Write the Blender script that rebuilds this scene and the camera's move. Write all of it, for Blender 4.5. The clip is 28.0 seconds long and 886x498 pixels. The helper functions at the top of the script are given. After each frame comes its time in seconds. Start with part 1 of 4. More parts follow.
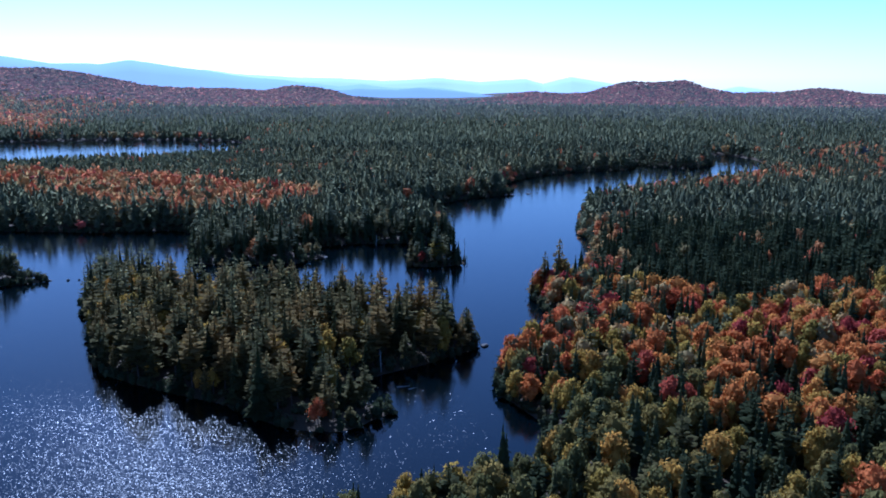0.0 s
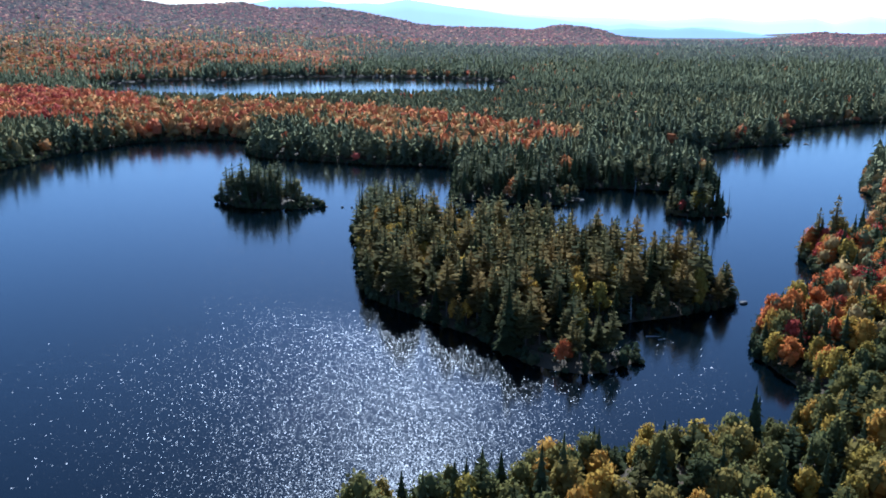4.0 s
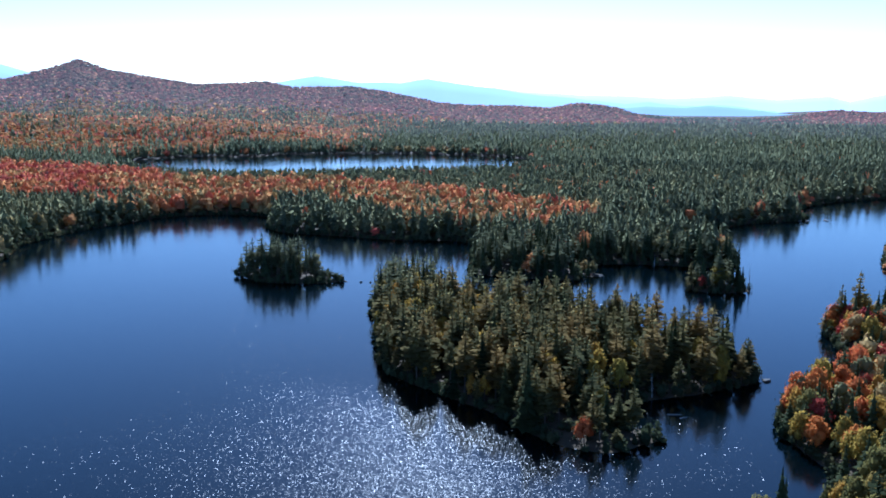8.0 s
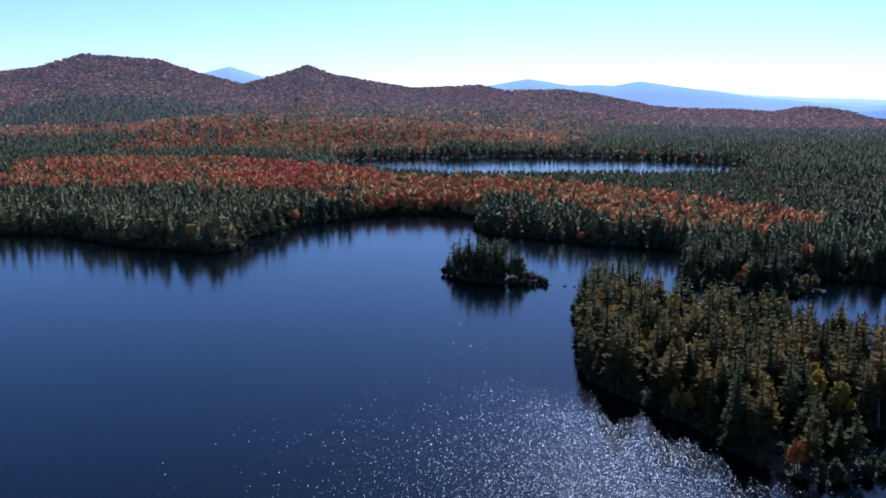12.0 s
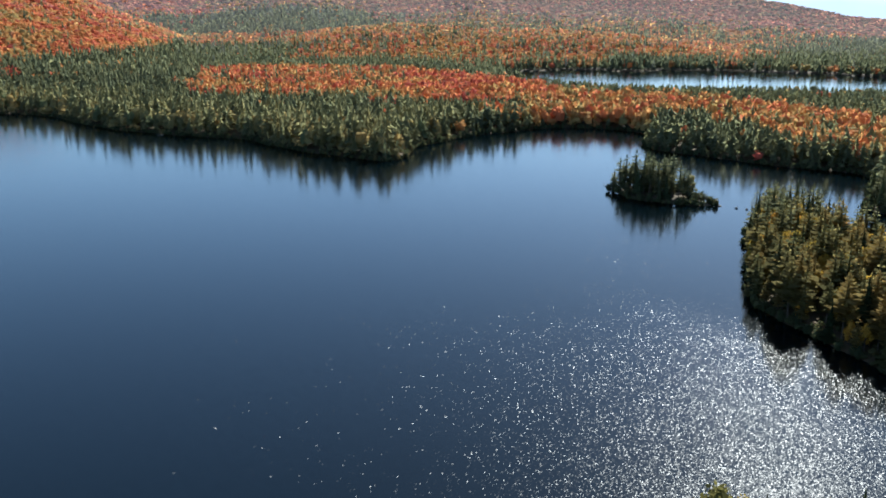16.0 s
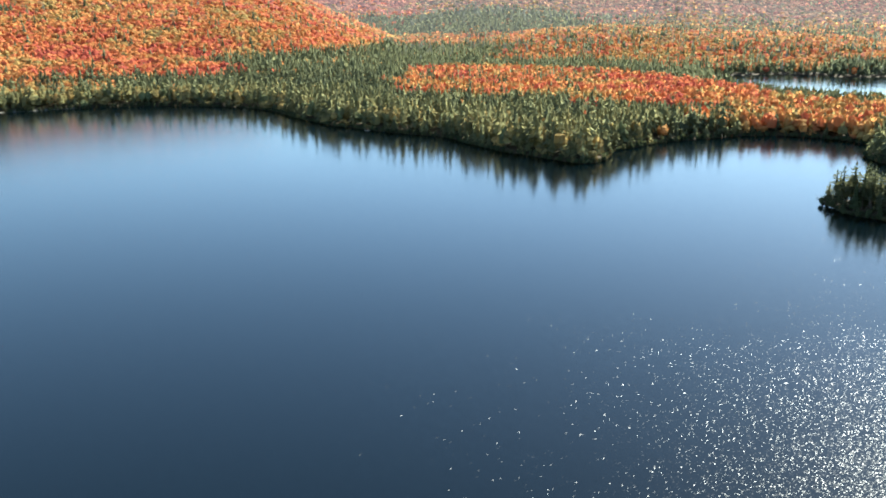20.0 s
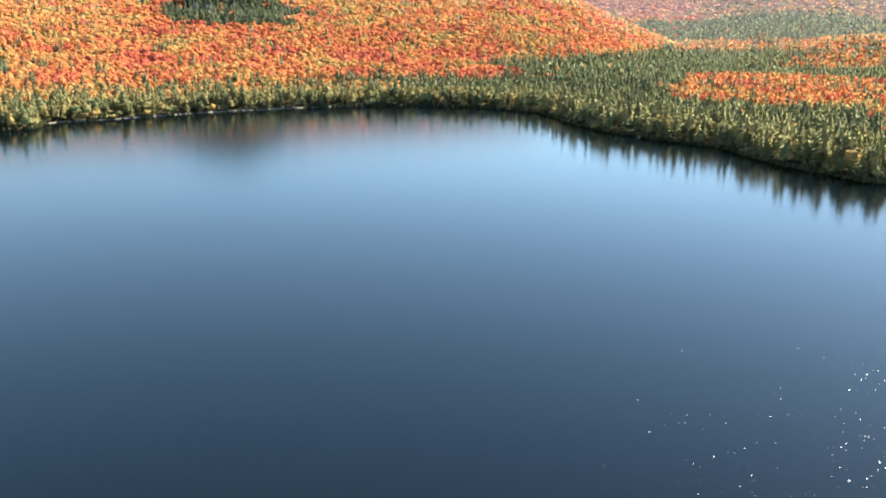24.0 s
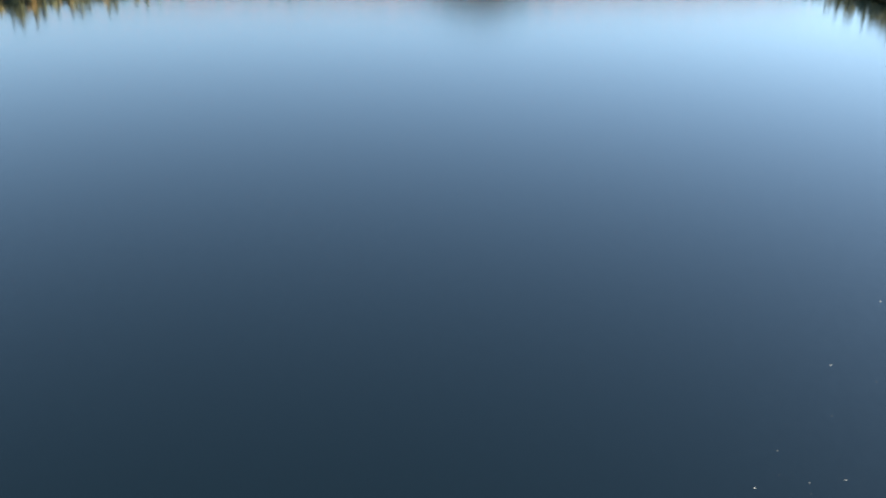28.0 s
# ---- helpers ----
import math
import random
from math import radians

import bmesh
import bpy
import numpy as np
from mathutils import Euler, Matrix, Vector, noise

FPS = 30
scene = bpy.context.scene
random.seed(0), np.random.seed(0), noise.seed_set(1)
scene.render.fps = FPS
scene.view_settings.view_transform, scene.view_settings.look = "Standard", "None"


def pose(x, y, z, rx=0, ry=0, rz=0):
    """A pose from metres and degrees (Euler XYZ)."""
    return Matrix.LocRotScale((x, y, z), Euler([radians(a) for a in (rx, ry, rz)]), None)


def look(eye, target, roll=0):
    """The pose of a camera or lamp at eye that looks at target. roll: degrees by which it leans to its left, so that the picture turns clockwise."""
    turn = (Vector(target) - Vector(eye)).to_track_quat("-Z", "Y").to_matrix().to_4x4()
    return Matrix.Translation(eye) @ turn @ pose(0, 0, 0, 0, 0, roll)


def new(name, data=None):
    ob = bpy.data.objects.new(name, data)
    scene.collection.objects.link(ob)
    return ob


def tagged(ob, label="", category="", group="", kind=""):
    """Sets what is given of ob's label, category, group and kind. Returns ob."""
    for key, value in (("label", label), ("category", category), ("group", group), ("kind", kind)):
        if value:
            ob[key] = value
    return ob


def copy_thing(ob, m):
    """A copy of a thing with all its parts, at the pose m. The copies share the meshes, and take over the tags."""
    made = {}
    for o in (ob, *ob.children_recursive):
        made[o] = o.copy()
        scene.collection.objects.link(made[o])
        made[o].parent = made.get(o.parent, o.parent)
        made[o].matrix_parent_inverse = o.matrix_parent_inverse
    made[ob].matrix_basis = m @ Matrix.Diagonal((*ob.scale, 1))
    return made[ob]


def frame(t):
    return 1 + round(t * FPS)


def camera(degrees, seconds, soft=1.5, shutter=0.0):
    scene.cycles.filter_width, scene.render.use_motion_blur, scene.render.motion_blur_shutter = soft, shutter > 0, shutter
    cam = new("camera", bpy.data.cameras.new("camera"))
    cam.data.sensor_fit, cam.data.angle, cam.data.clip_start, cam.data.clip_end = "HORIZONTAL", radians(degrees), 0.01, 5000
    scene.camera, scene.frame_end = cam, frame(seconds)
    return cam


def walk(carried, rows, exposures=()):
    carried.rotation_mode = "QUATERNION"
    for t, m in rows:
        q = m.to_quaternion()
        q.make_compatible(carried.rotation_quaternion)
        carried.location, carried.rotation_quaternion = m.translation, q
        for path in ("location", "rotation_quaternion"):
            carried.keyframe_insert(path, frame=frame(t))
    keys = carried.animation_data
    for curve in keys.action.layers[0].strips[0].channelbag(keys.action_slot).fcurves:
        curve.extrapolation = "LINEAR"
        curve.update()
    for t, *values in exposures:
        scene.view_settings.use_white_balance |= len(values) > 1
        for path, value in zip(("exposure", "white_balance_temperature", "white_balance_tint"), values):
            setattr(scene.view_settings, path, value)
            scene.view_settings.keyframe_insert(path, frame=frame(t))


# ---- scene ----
cam = camera(53.78, 28.0, soft=1.8)
EYE = (0.0, 0.0, 100.0)
# seconds, tilt, lean and heading of the hovering camera, in degrees
PATH = [
    (0.0, pose(*EYE, 78.82, -0.13, -0.00)),
    (0.5, pose(*EYE, 78.82, -0.06, 1.17)),
    (1.0, pose(*EYE, 78.82, -0.12, 4.14)),
    (1.5, pose(*EYE, 78.82, -0.09, 7.04)),
    (2.0, pose(*EYE, 78.86, -0.01, 9.52)),
    (2.5, pose(*EYE, 78.91, 0.06, 11.90)),
    (3.0, pose(*EYE, 77.94, 0.01, 14.25)),
    (3.5, pose(*EYE, 75.24, -0.03, 16.37)),
    (5.5, pose(*EYE, 74.82, -0.10, 17.56)),
    (6.0, pose(*EYE, 75.12, -0.10, 17.69)),
    (6.5, pose(*EYE, 76.26, -0.10, 17.86)),
    (7.0, pose(*EYE, 77.19, -0.09, 17.99)),
    (7.5, pose(*EYE, 77.33, -0.05, 18.12)),
    (8.0, pose(*EYE, 79.92, -0.04, 18.27)),
    (8.5, pose(*EYE, 79.95, 0.06, 18.39)),
    (9.0, pose(*EYE, 79.96, 0.03, 20.84)),
    (9.5, pose(*EYE, 79.98, 0.06, 23.67)),
    (10.0, pose(*EYE, 80.03, 0.07, 25.66)),
    (10.5, pose(*EYE, 80.03, 0.12, 27.29)),
    (11.0, pose(*EYE, 80.05, 0.11, 28.81)),
    (11.5, pose(*EYE, 80.07, 0.09, 30.32)),
    (12.0, pose(*EYE, 80.11, 0.06, 31.85)),
    (12.5, pose(*EYE, 80.16, 0.05, 33.33)),
    (14.5, pose(*EYE, 77.34, -0.01, 39.41)),
    (15.0, pose(*EYE, 75.88, 0.01, 40.93)),
    (15.5, pose(*EYE, 74.48, 0.00, 42.40)),
    (16.0, pose(*EYE, 74.45, -0.02, 42.74)),
    (16.5, pose(*EYE, 74.44, 0.03, 43.93)),
    (17.0, pose(*EYE, 74.43, 0.04, 45.02)),
    (17.5, pose(*EYE, 74.44, 0.04, 45.32)),
    (18.0, pose(*EYE, 74.44, 0.03, 46.23)),
    (18.5, pose(*EYE, 74.45, 0.02, 48.62)),
    (19.0, pose(*EYE, 74.47, 0.01, 51.06)),
    (19.5, pose(*EYE, 74.49, 0.01, 53.31)),
    (20.0, pose(*EYE, 74.52, 0.06, 55.72)),
    (20.5, pose(*EYE, 74.55, 0.07, 58.05)),
    (21.0, pose(*EYE, 74.57, 0.10, 60.39)),
    (21.5, pose(*EYE, 74.60, 0.08, 62.65)),
    (23.5, pose(*EYE, 74.81, 0.08, 71.25)),
    (24.0, pose(*EYE, 74.85, 0.06, 73.29)),
    (24.5, pose(*EYE, 74.88, -0.01, 75.34)),
    (25.0, pose(*EYE, 74.91, 0.01, 77.37)),
    (25.5, pose(*EYE, 74.96, -0.05, 79.40)),
    (26.0, pose(*EYE, 74.98, -0.07, 81.39)),
    (26.5, pose(*EYE, 74.35, -0.13, 83.40)),
    (27.0, pose(*EYE, 71.53, -0.17, 85.36)),
    (27.5, pose(*EYE, 68.71, -0.23, 87.30)),
    (28.0, pose(*EYE, 65.90, -0.23, 89.24)),
]
EXPOSURES = [
    (0.0, 0.8, 4150, 20), (3.0, 0.75, 4050, 14), (3.5, 1.0, 4350, 12), (5.5, 1.95, 4800, 7), (6.0, 1.95, 4800, 7), (7.5, 1.55, 4550, 11), (8.0, 1.3, 4400, 11), (8.6, 0.65, 4100, 15),
    (12.5, 0.52, 4650, 22), (14.5, 0.78, 5300, 11), (15.5, 1.42, 5650, 5), (17.0, 1.82, 5850, 1), (20.0, 2.38, 6150, -1), (25.0, 2.6, 6500, 1), (27.0, 2.62, 6550, 2), (28.0, 2.9, 6700, 3)]
walk(cam, PATH, EXPOSURES)

# ---- light ----
SUN_AZ, SUN_EL = 19.5, 37.0      # degrees left of the +y axis, degrees above the horizon


def bearing(az):
    a = radians(az)
    return Vector((-math.sin(a), math.cos(a), 0.0))


world = bpy.data.worlds.new("sky")
scene.world = world
world.use_nodes = True
wn = world.node_tree
sky = wn.nodes.new("ShaderNodeTexSky")
sky.sky_type, sky.sun_disc = "NISHITA", False
sky.sun_elevation, sky.sun_rotation = radians(SUN_EL), radians(-SUN_AZ)
sky.altitude, sky.air_density, sky.dust_density, sky.ozone_density = 1000.0, 1.0, 0.45, 2.0
wn.links.new(sky.outputs["Color"], wn.nodes["Background"].inputs["Color"])
wn.nodes["Background"].inputs["Strength"].default_value = 0.077
sun_data = bpy.data.lights.new("sun", "SUN")
sun_data.energy, sun_data.angle, sun_data.color = 5.0, radians(0.53), (1.0, 0.94, 0.84)
sun = new("sun", sun_data)
sun_dir = bearing(SUN_AZ) * math.cos(radians(SUN_EL)) + Vector((0, 0, math.sin(radians(SUN_EL))))
sun.matrix_world = look(sun_dir * 600, (0, 0, 0))


# ---- materials ----
def material(name):
    m = bpy.data.materials.new(name)
    m.use_nodes = True
    m.node_tree.nodes.clear()
    return m, m.node_tree.nodes, m.node_tree.links


def ramp(nodes, stops):
    r = nodes.new("ShaderNodeValToRGB")
    while len(r.color_ramp.elements) < len(stops):
        r.color_ramp.elements.new(0.5)
    for e, (p, c) in zip(r.color_ramp.elements, stops):
        e.position, e.color = p, (*c, 1.0)
    return r


def foliage(name, stops, single, gloss=0.8, through_light=0.46, noise_scale=0.9, haze_glow=0.0, sheen=0.02):
    """Leaves: hue by the tree, mottled by noise, partly letting light through."""
    m, n, l = material(name)
    out = n.new("ShaderNodeOutputMaterial")
    hue = ramp(n, stops)
    if single:
        src = n.new("ShaderNodeObjectInfo")
        tint = src.outputs["Random"]
    else:
        src = n.new("ShaderNodeAttribute")
        src.attribute_name = "tint"
        tint = src.outputs["Fac"]
    geo = n.new("ShaderNodeNewGeometry")
    tex = n.new("ShaderNodeTexNoise")
    tex.inputs["Scale"].default_value, tex.inputs["Detail"].default_value = noise_scale, 3.0
    l.new(geo.outputs["Position"], tex.inputs["Vector"])
    shift = n.new("ShaderNodeMath")
    shift.operation = "MULTIPLY_ADD"
    shift.inputs[1].default_value, shift.inputs[2].default_value = 0.28, -0.14
    l.new(tex.outputs["Fac"], shift.inputs[0])
    add = n.new("ShaderNodeMath")
    add.use_clamp = True
    l.new(tint, add.inputs[0])
    l.new(shift.outputs[0], add.inputs[1])
    l.new(add.outputs[0], hue.inputs["Fac"])
    val = n.new("ShaderNodeMapRange")
    val.inputs["To Min"].default_value, val.inputs["To Max"].default_value = (0.65, 1.3) if single else (0.86, 1.14)
    l.new(geo.outputs["Random Per Island"], val.inputs["Value"])
    hsv = n.new("ShaderNodeHueSaturation")
    l.new(val.outputs["Result"], hsv.inputs["Value"])
    l.new(hue.outputs["Color"], hsv.inputs["Color"])
    bsdf = n.new("ShaderNodeBsdfPrincipled")
    bsdf.inputs["Roughness"].default_value = gloss
    bsdf.inputs["Specular IOR Level"].default_value = sheen
    l.new(hsv.outputs["Color"], bsdf.inputs["Base Color"])
    # far leaves emit a pale grey that imitates haze; they are no light source
    if haze_glow:
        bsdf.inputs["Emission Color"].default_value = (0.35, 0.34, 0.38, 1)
        bsdf.inputs["Emission Strength"].default_value = haze_glow
    tr = n.new("ShaderNodeBsdfTranslucent")
    l.new(hsv.outputs["Color"], tr.inputs["Color"])
    mix = n.new("ShaderNodeMixShader")
    mix.inputs["Fac"].default_value = through_light
    l.new(bsdf.outputs[0], mix.inputs[1])
    l.new(tr.outputs[0], mix.inputs[2])
    l.new(mix.outputs[0], out.inputs["Surface"])
    return m


NEEDLES = [(0.0, (0.100, 0.108, 0.062)), (0.4, (0.156, 0.152, 0.074)), (0.75, (0.192, 0.170, 0.076)), (1.0, (0.245, 0.190, 0.076))]
SPRUCE_NEEDLES = [(0.0, (0.028, 0.037, 0.017)), (0.5, (0.050, 0.056, 0.023)), (1.0, (0.10, 0.088, 0.032))]
BROWN_WOODS = [(0.0, (0.12, 0.112, 0.06)), (0.3, (0.28, 0.158, 0.082)), (0.7, (0.37, 0.138, 0.086)), (1.0, (0.28, 0.104, 0.08))]
SHRUBS = [(0.0, (0.034, 0.042, 0.020)), (0.6, (0.060, 0.062, 0.028)), (1.0, (0.12, 0.085, 0.034))]
WOODS = [(0.0, (0.135, 0.145, 0.068)), (0.3, (0.37, 0.245, 0.086)), (0.6, (0.45, 0.190, 0.066)), (0.85, (0.45, 0.130, 0.062)), (1.0, (0.37, 0.090, 0.060))]
M_LEAF = foliage("autumn_leaves", WOODS, False, 0.85, 0.5)
M_SHRUB = foliage("shrub_leaves", SHRUBS, False, 0.85, 0.4)
M_NEEDLE = foliage("needles", NEEDLES, False, 0.9, 0.62, sheen=0.01)
M_SPRUCE = foliage("spruce_needles", [(0.0, (0.048, 0.060, 0.030)), (0.5, (0.085, 0.092, 0.040)), (1.0, (0.15, 0.13, 0.05))], False, 0.9, 0.6, sheen=0.01)
M_NEEDLE_ONE = foliage("needles_single", SPRUCE_NEEDLES, True, 0.85, 0.6, sheen=0.01)
M_HILL_PINE = foliage("hill_pine_needles", [(0.0, (0.046, 0.054, 0.024)), (0.5, (0.075, 0.078, 0.032)), (1.0, (0.13, 0.110, 0.040))], True, 0.85, 0.6, sheen=0.01)
M_PINE_ONE = foliage("pine_needles_single", [(0.0, (0.095, 0.094, 0.040)), (0.5, (0.158, 0.128, 0.046)), (1.0, (0.225, 0.150, 0.048))], True, 0.85, 0.6, sheen=0.01)
# one narrow span of hues for each kind of single tree
M_CRIMSON = foliage("crimson_leaves", [(0.0, (0.40, 0.105, 0.046)), (0.5, (0.34, 0.064, 0.040)), (1.0, (0.25, 0.044, 0.036))], True)
M_ORANGE = foliage("orange_leaves", [(0.0, (0.45, 0.215, 0.038)), (0.5, (0.45, 0.160, 0.036)), (1.0, (0.44, 0.115, 0.036))], True)
M_GOLD = foliage("golden_leaves", [(0.0, (0.20, 0.150, 0.028)), (0.5, (0.33, 0.210, 0.034)), (1.0, (0.41, 0.215, 0.038))], True)
M_OLIVE = foliage("turning_leaves", [(0.0, (0.085, 0.085, 0.030)), (0.5, (0.145, 0.122, 0.034)), (1.0, (0.23, 0.160, 0.038))], True)
# woods of the far backdrop hills: the air's haze is painted in as emission
M_LEAF_FAR = foliage("autumn_woods_faint_painted_haze", WOODS, False, 0.8, 0.64, haze_glow=0.12)
M_NEEDLE_FAR = foliage("conifer_woods_faint_painted_haze", NEEDLES, False, 0.8, 0.64, haze_glow=0.12)
M_LEAF_HAZE = foliage("autumn_woods_painted_haze", BROWN_WOODS, False, 0.8, 0.64, haze_glow=0.25)
M_NEEDLE_HAZE = foliage("conifer_woods_painted_haze", NEEDLES, False, 0.8, 0.64, haze_glow=0.25)


def rough_surface(name, stops, scale, roughness=0.9, bump=0.3, scale2=None):
    m, n, l = material(name)
    out = n.new("ShaderNodeOutputMaterial")
    geo = n.new("ShaderNodeNewGeometry")
    a, b = n.new("ShaderNodeTexNoise"), n.new("ShaderNodeTexNoise")
    a.inputs["Scale"].default_value, a.inputs["Detail"].default_value = scale, 6.0
    b.inputs["Scale"].default_value, b.inputs["Detail"].default_value = scale2 or scale * 0.07, 3.0
    mixf = n.new("ShaderNodeMath")
    mixf.operation = "MULTIPLY_ADD"
    mixf.inputs[1].default_value = 0.5
    half = n.new("ShaderNodeMath")
    half.operation = "MULTIPLY"
    half.inputs[1].default_value = 0.5
    for t in (a, b):
        l.new(geo.outputs["Position"], t.inputs["Vector"])
    l.new(b.outputs["Fac"], half.inputs[0])
    l.new(a.outputs["Fac"], mixf.inputs[0])
    l.new(half.outputs[0], mixf.inputs[2])
    r = ramp(n, stops)
    l.new(mixf.outputs[0], r.inputs["Fac"])
    bsdf = n.new("ShaderNodeBsdfPrincipled")
    bsdf.inputs["Roughness"].default_value = roughness
    bsdf.inputs["Specular IOR Level"].default_value = 0.06
    bp = n.new("ShaderNodeBump")
    bp.inputs["Strength"].default_value, bp.inputs["Distance"].default_value = bump, 0.5 / scale
    l.new(a.outputs["Fac"], bp.inputs["Height"])
    l.new(bp.outputs[0], bsdf.inputs["Normal"])
    l.new(r.outputs["Color"], bsdf.inputs["Base Color"])
    l.new(bsdf.outputs[0], out.inputs["Surface"])
    return m


M_BARK = rough_surface("bark", [(0.3, (0.05, 0.038, 0.028)), (0.7, (0.14, 0.11, 0.085))], 3.0)
M_DEAD = rough_surface("weathered_wood", [(0.3, (0.16, 0.15, 0.135)), (0.7, (0.38, 0.36, 0.33))], 4.0)
M_ROCK = rough_surface("rock", [(0.3, (0.06, 0.056, 0.05)), (0.7, (0.17, 0.16, 0.145))], 0.8)
M_GROUND = rough_surface("forest_floor", [(0.3, (0.034, 0.030, 0.020)), (0.55, (0.070, 0.050, 0.029)), (0.8, (0.12, 0.070, 0.036))], 0.25, scale2=0.01)


def water_material():
    m, n, l = material("lake_water")
    out = n.new("ShaderNodeOutputMaterial")
    geo = n.new("ShaderNodeNewGeometry")
    bsdf = n.new("ShaderNodeBsdfAnisotropic")
    bsdf.distribution = "BECKMANN"
    glint = n.new("ShaderNodeBsdfAnisotropic")
    glint.distribution = "BECKMANN"
    glint.inputs["Roughness"].default_value = 0.25
    gloss = n.new("ShaderNodeMixShader")
    gloss.inputs[0].default_value = 0.075
    l.new(bsdf.outputs[0], gloss.inputs[1])
    l.new(glint.outputs[0], gloss.inputs[2])
    depth = n.new("ShaderNodeBsdfDiffuse")
    depth.inputs["Color"].default_value = (0.0008, 0.0022, 0.003, 1)
    mirror = n.new("ShaderNodeFresnel")
    mirror.inputs["IOR"].default_value = 1.285
    body = n.new("ShaderNodeMixShader")
    l.new(mirror.outputs[0], body.inputs[0])
    l.new(depth.outputs[0], body.inputs[1])
    l.new(gloss.outputs[0], body.inputs[2])

    def vec(op, a_, b_):
        k = n.new("ShaderNodeVectorMath")
        k.operation = op
        l.new(a_, k.inputs[0])
        if isinstance(b_, tuple):
            k.inputs[1].default_value = b_
        else:
            l.new(b_, k.inputs[1])
        return k.outputs[0]

    # ripples: smooth swell, and small facets each with a tilt of its own
    total = None
    for scale, slope, facets in ((0.3, 0.022, False), (1.6, 0.022, False), (1.0, 0.12, True)):
        mp = n.new("ShaderNodeMapping")
        mp.inputs["Rotation"].default_value = (0, 0, radians(20))
        mp.inputs["Scale"].default_value = (0.8, 1.4, 1.0)
        if facets:
            mp.vector_type = "TEXTURE"
            mp.inputs["Scale"].default_value = (0.18, 0.40, 1.0)
            tx = n.new("ShaderNodeTexVoronoi")
            tx.voronoi_dimensions = "2D"
        else:
            tx = n.new("ShaderNodeTexNoise")
            tx.inputs["Detail"].default_value = 1.0
        tx.inputs["Scale"].default_value = scale
        l.new(geo.outputs["Position"], mp.inputs["Vector"])
        l.new(mp.outputs[0], tx.inputs["Vector"])
        tilt = vec("SUBTRACT", tx.outputs["Color"], (0.5, 0.5, 0.5))
        if facets:
            # slopes spread as on wind-blown water: most facets nearly flat, few steep
            sep = n.new("ShaderNodeSeparateXYZ")
            l.new(tx.outputs["Color"], sep.inputs[0])

            def calc(op, a_, b_=0.0):
                k = n.new("ShaderNodeMath")
                k.operation = op
                l.new(a_, k.inputs[0])
                if isinstance(b_, float):
                    k.inputs[1].default_value = b_
                else:
                    l.new(b_, k.inputs[1])
                return k.outputs[0]

            odds = calc("MAXIMUM", sep.outputs["X"], 0.0004)
            size = calc("SQRT", calc("MULTIPLY", calc("LOGARITHM", odds, math.e), -2.0))
            size = calc("MULTIPLY", size, calc("ADD", calc("MULTIPLY", size, 0.25), 0.65))
            way = calc("MULTIPLY", sep.outputs["Y"], 2 * math.pi)
            both = n.new("ShaderNodeCombineXYZ")
            l.new(calc("MULTIPLY", size, calc("COSINE", way)), both.inputs["X"])
            l.new(calc("MULTIPLY", size, calc("SINE", way)), both.inputs["Y"])
            # three facets in four are ruffled, the rest lie smoother
            rough_ones = n.new("ShaderNodeMapRange")
            rough_ones.inputs["From Min"].default_value, rough_ones.inputs["From Max"].default_value = 0.20, 0.30
            rough_ones.inputs["To Min"].default_value, rough_ones.inputs["To Max"].default_value = 0.5, 1.0
            l.new(sep.outputs["Z"], rough_ones.inputs["Value"])
            steep = n.new("ShaderNodeVectorMath")
            steep.operation = "SCALE"
            l.new(both.outputs[0], steep.inputs[0])
            l.new(rough_ones.outputs["Result"], steep.inputs["Scale"])
            tilt = steep.outputs[0]
        part_ = vec("MULTIPLY", tilt, (slope, slope, 0.0))
        if facets:
            ruffle = vec("ADD", total, part_)
        else:
            total = part_ if total is None else vec("ADD", total, part_)
    # wind: sheltered water by the shores, long lanes of calm outside
    wind = n.new("ShaderNodeAttribute")
    wind.attribute_name = "tint"
    lanes = n.new("ShaderNodeTexNoise")
    lm = n.new("ShaderNodeMapping")
    lm.inputs["Rotation"].default_value = (0, 0, radians(-35))
    lm.inputs["Scale"].default_value = (0.35, 1.0, 1.0)
    lanes.inputs["Scale"].default_value, lanes.inputs["Detail"].default_value = 0.022, 4.0
    l.new(geo.outputs["Position"], lm.inputs["Vector"])
    l.new(lm.outputs[0], lanes.inputs["Vector"])
    lr = n.new("ShaderNodeMapRange")
    lr.inputs["From Min"].default_value, lr.inputs["From Max"].default_value = 0.36, 0.60
    lr.inputs["To Min"].default_value, lr.inputs["To Max"].default_value = 0.62, 1.0
    l.new(lanes.outputs["Fac"], lr.inputs["Value"])
    amount = n.new("ShaderNodeMath")
    amount.operation = "MULTIPLY"
    l.new(wind.outputs["Fac"], amount.inputs[0])
    l.new(lr.outputs["Result"], amount.inputs[1])
    rough = n.new("ShaderNodeMapRange")
    rough.inputs["To Min"].default_value, rough.inputs["To Max"].default_value = 0.14, 0.155
    l.new(amount.outputs[0], rough.inputs["Value"])
    l.new(rough.outputs["Result"], bsdf.inputs["Roughness"])
    for tilt, users in ((total, (bsdf, mirror)), (ruffle, (glint,))):
        sc = n.new("ShaderNodeVectorMath")
        sc.operation = "SCALE"
        l.new(tilt, sc.inputs[0])
        l.new(amount.outputs[0], sc.inputs["Scale"])
        nor = n.new("ShaderNodeVectorMath")
        nor.operation = "NORMALIZE"
        l.new(vec("ADD", sc.outputs[0], (0.0, 0.0, 1.0)), nor.inputs[0])
        for node in users:
            l.new(nor.outputs[0], node.inputs["Normal"])
    l.new(body.outputs[0], out.inputs["Surface"])
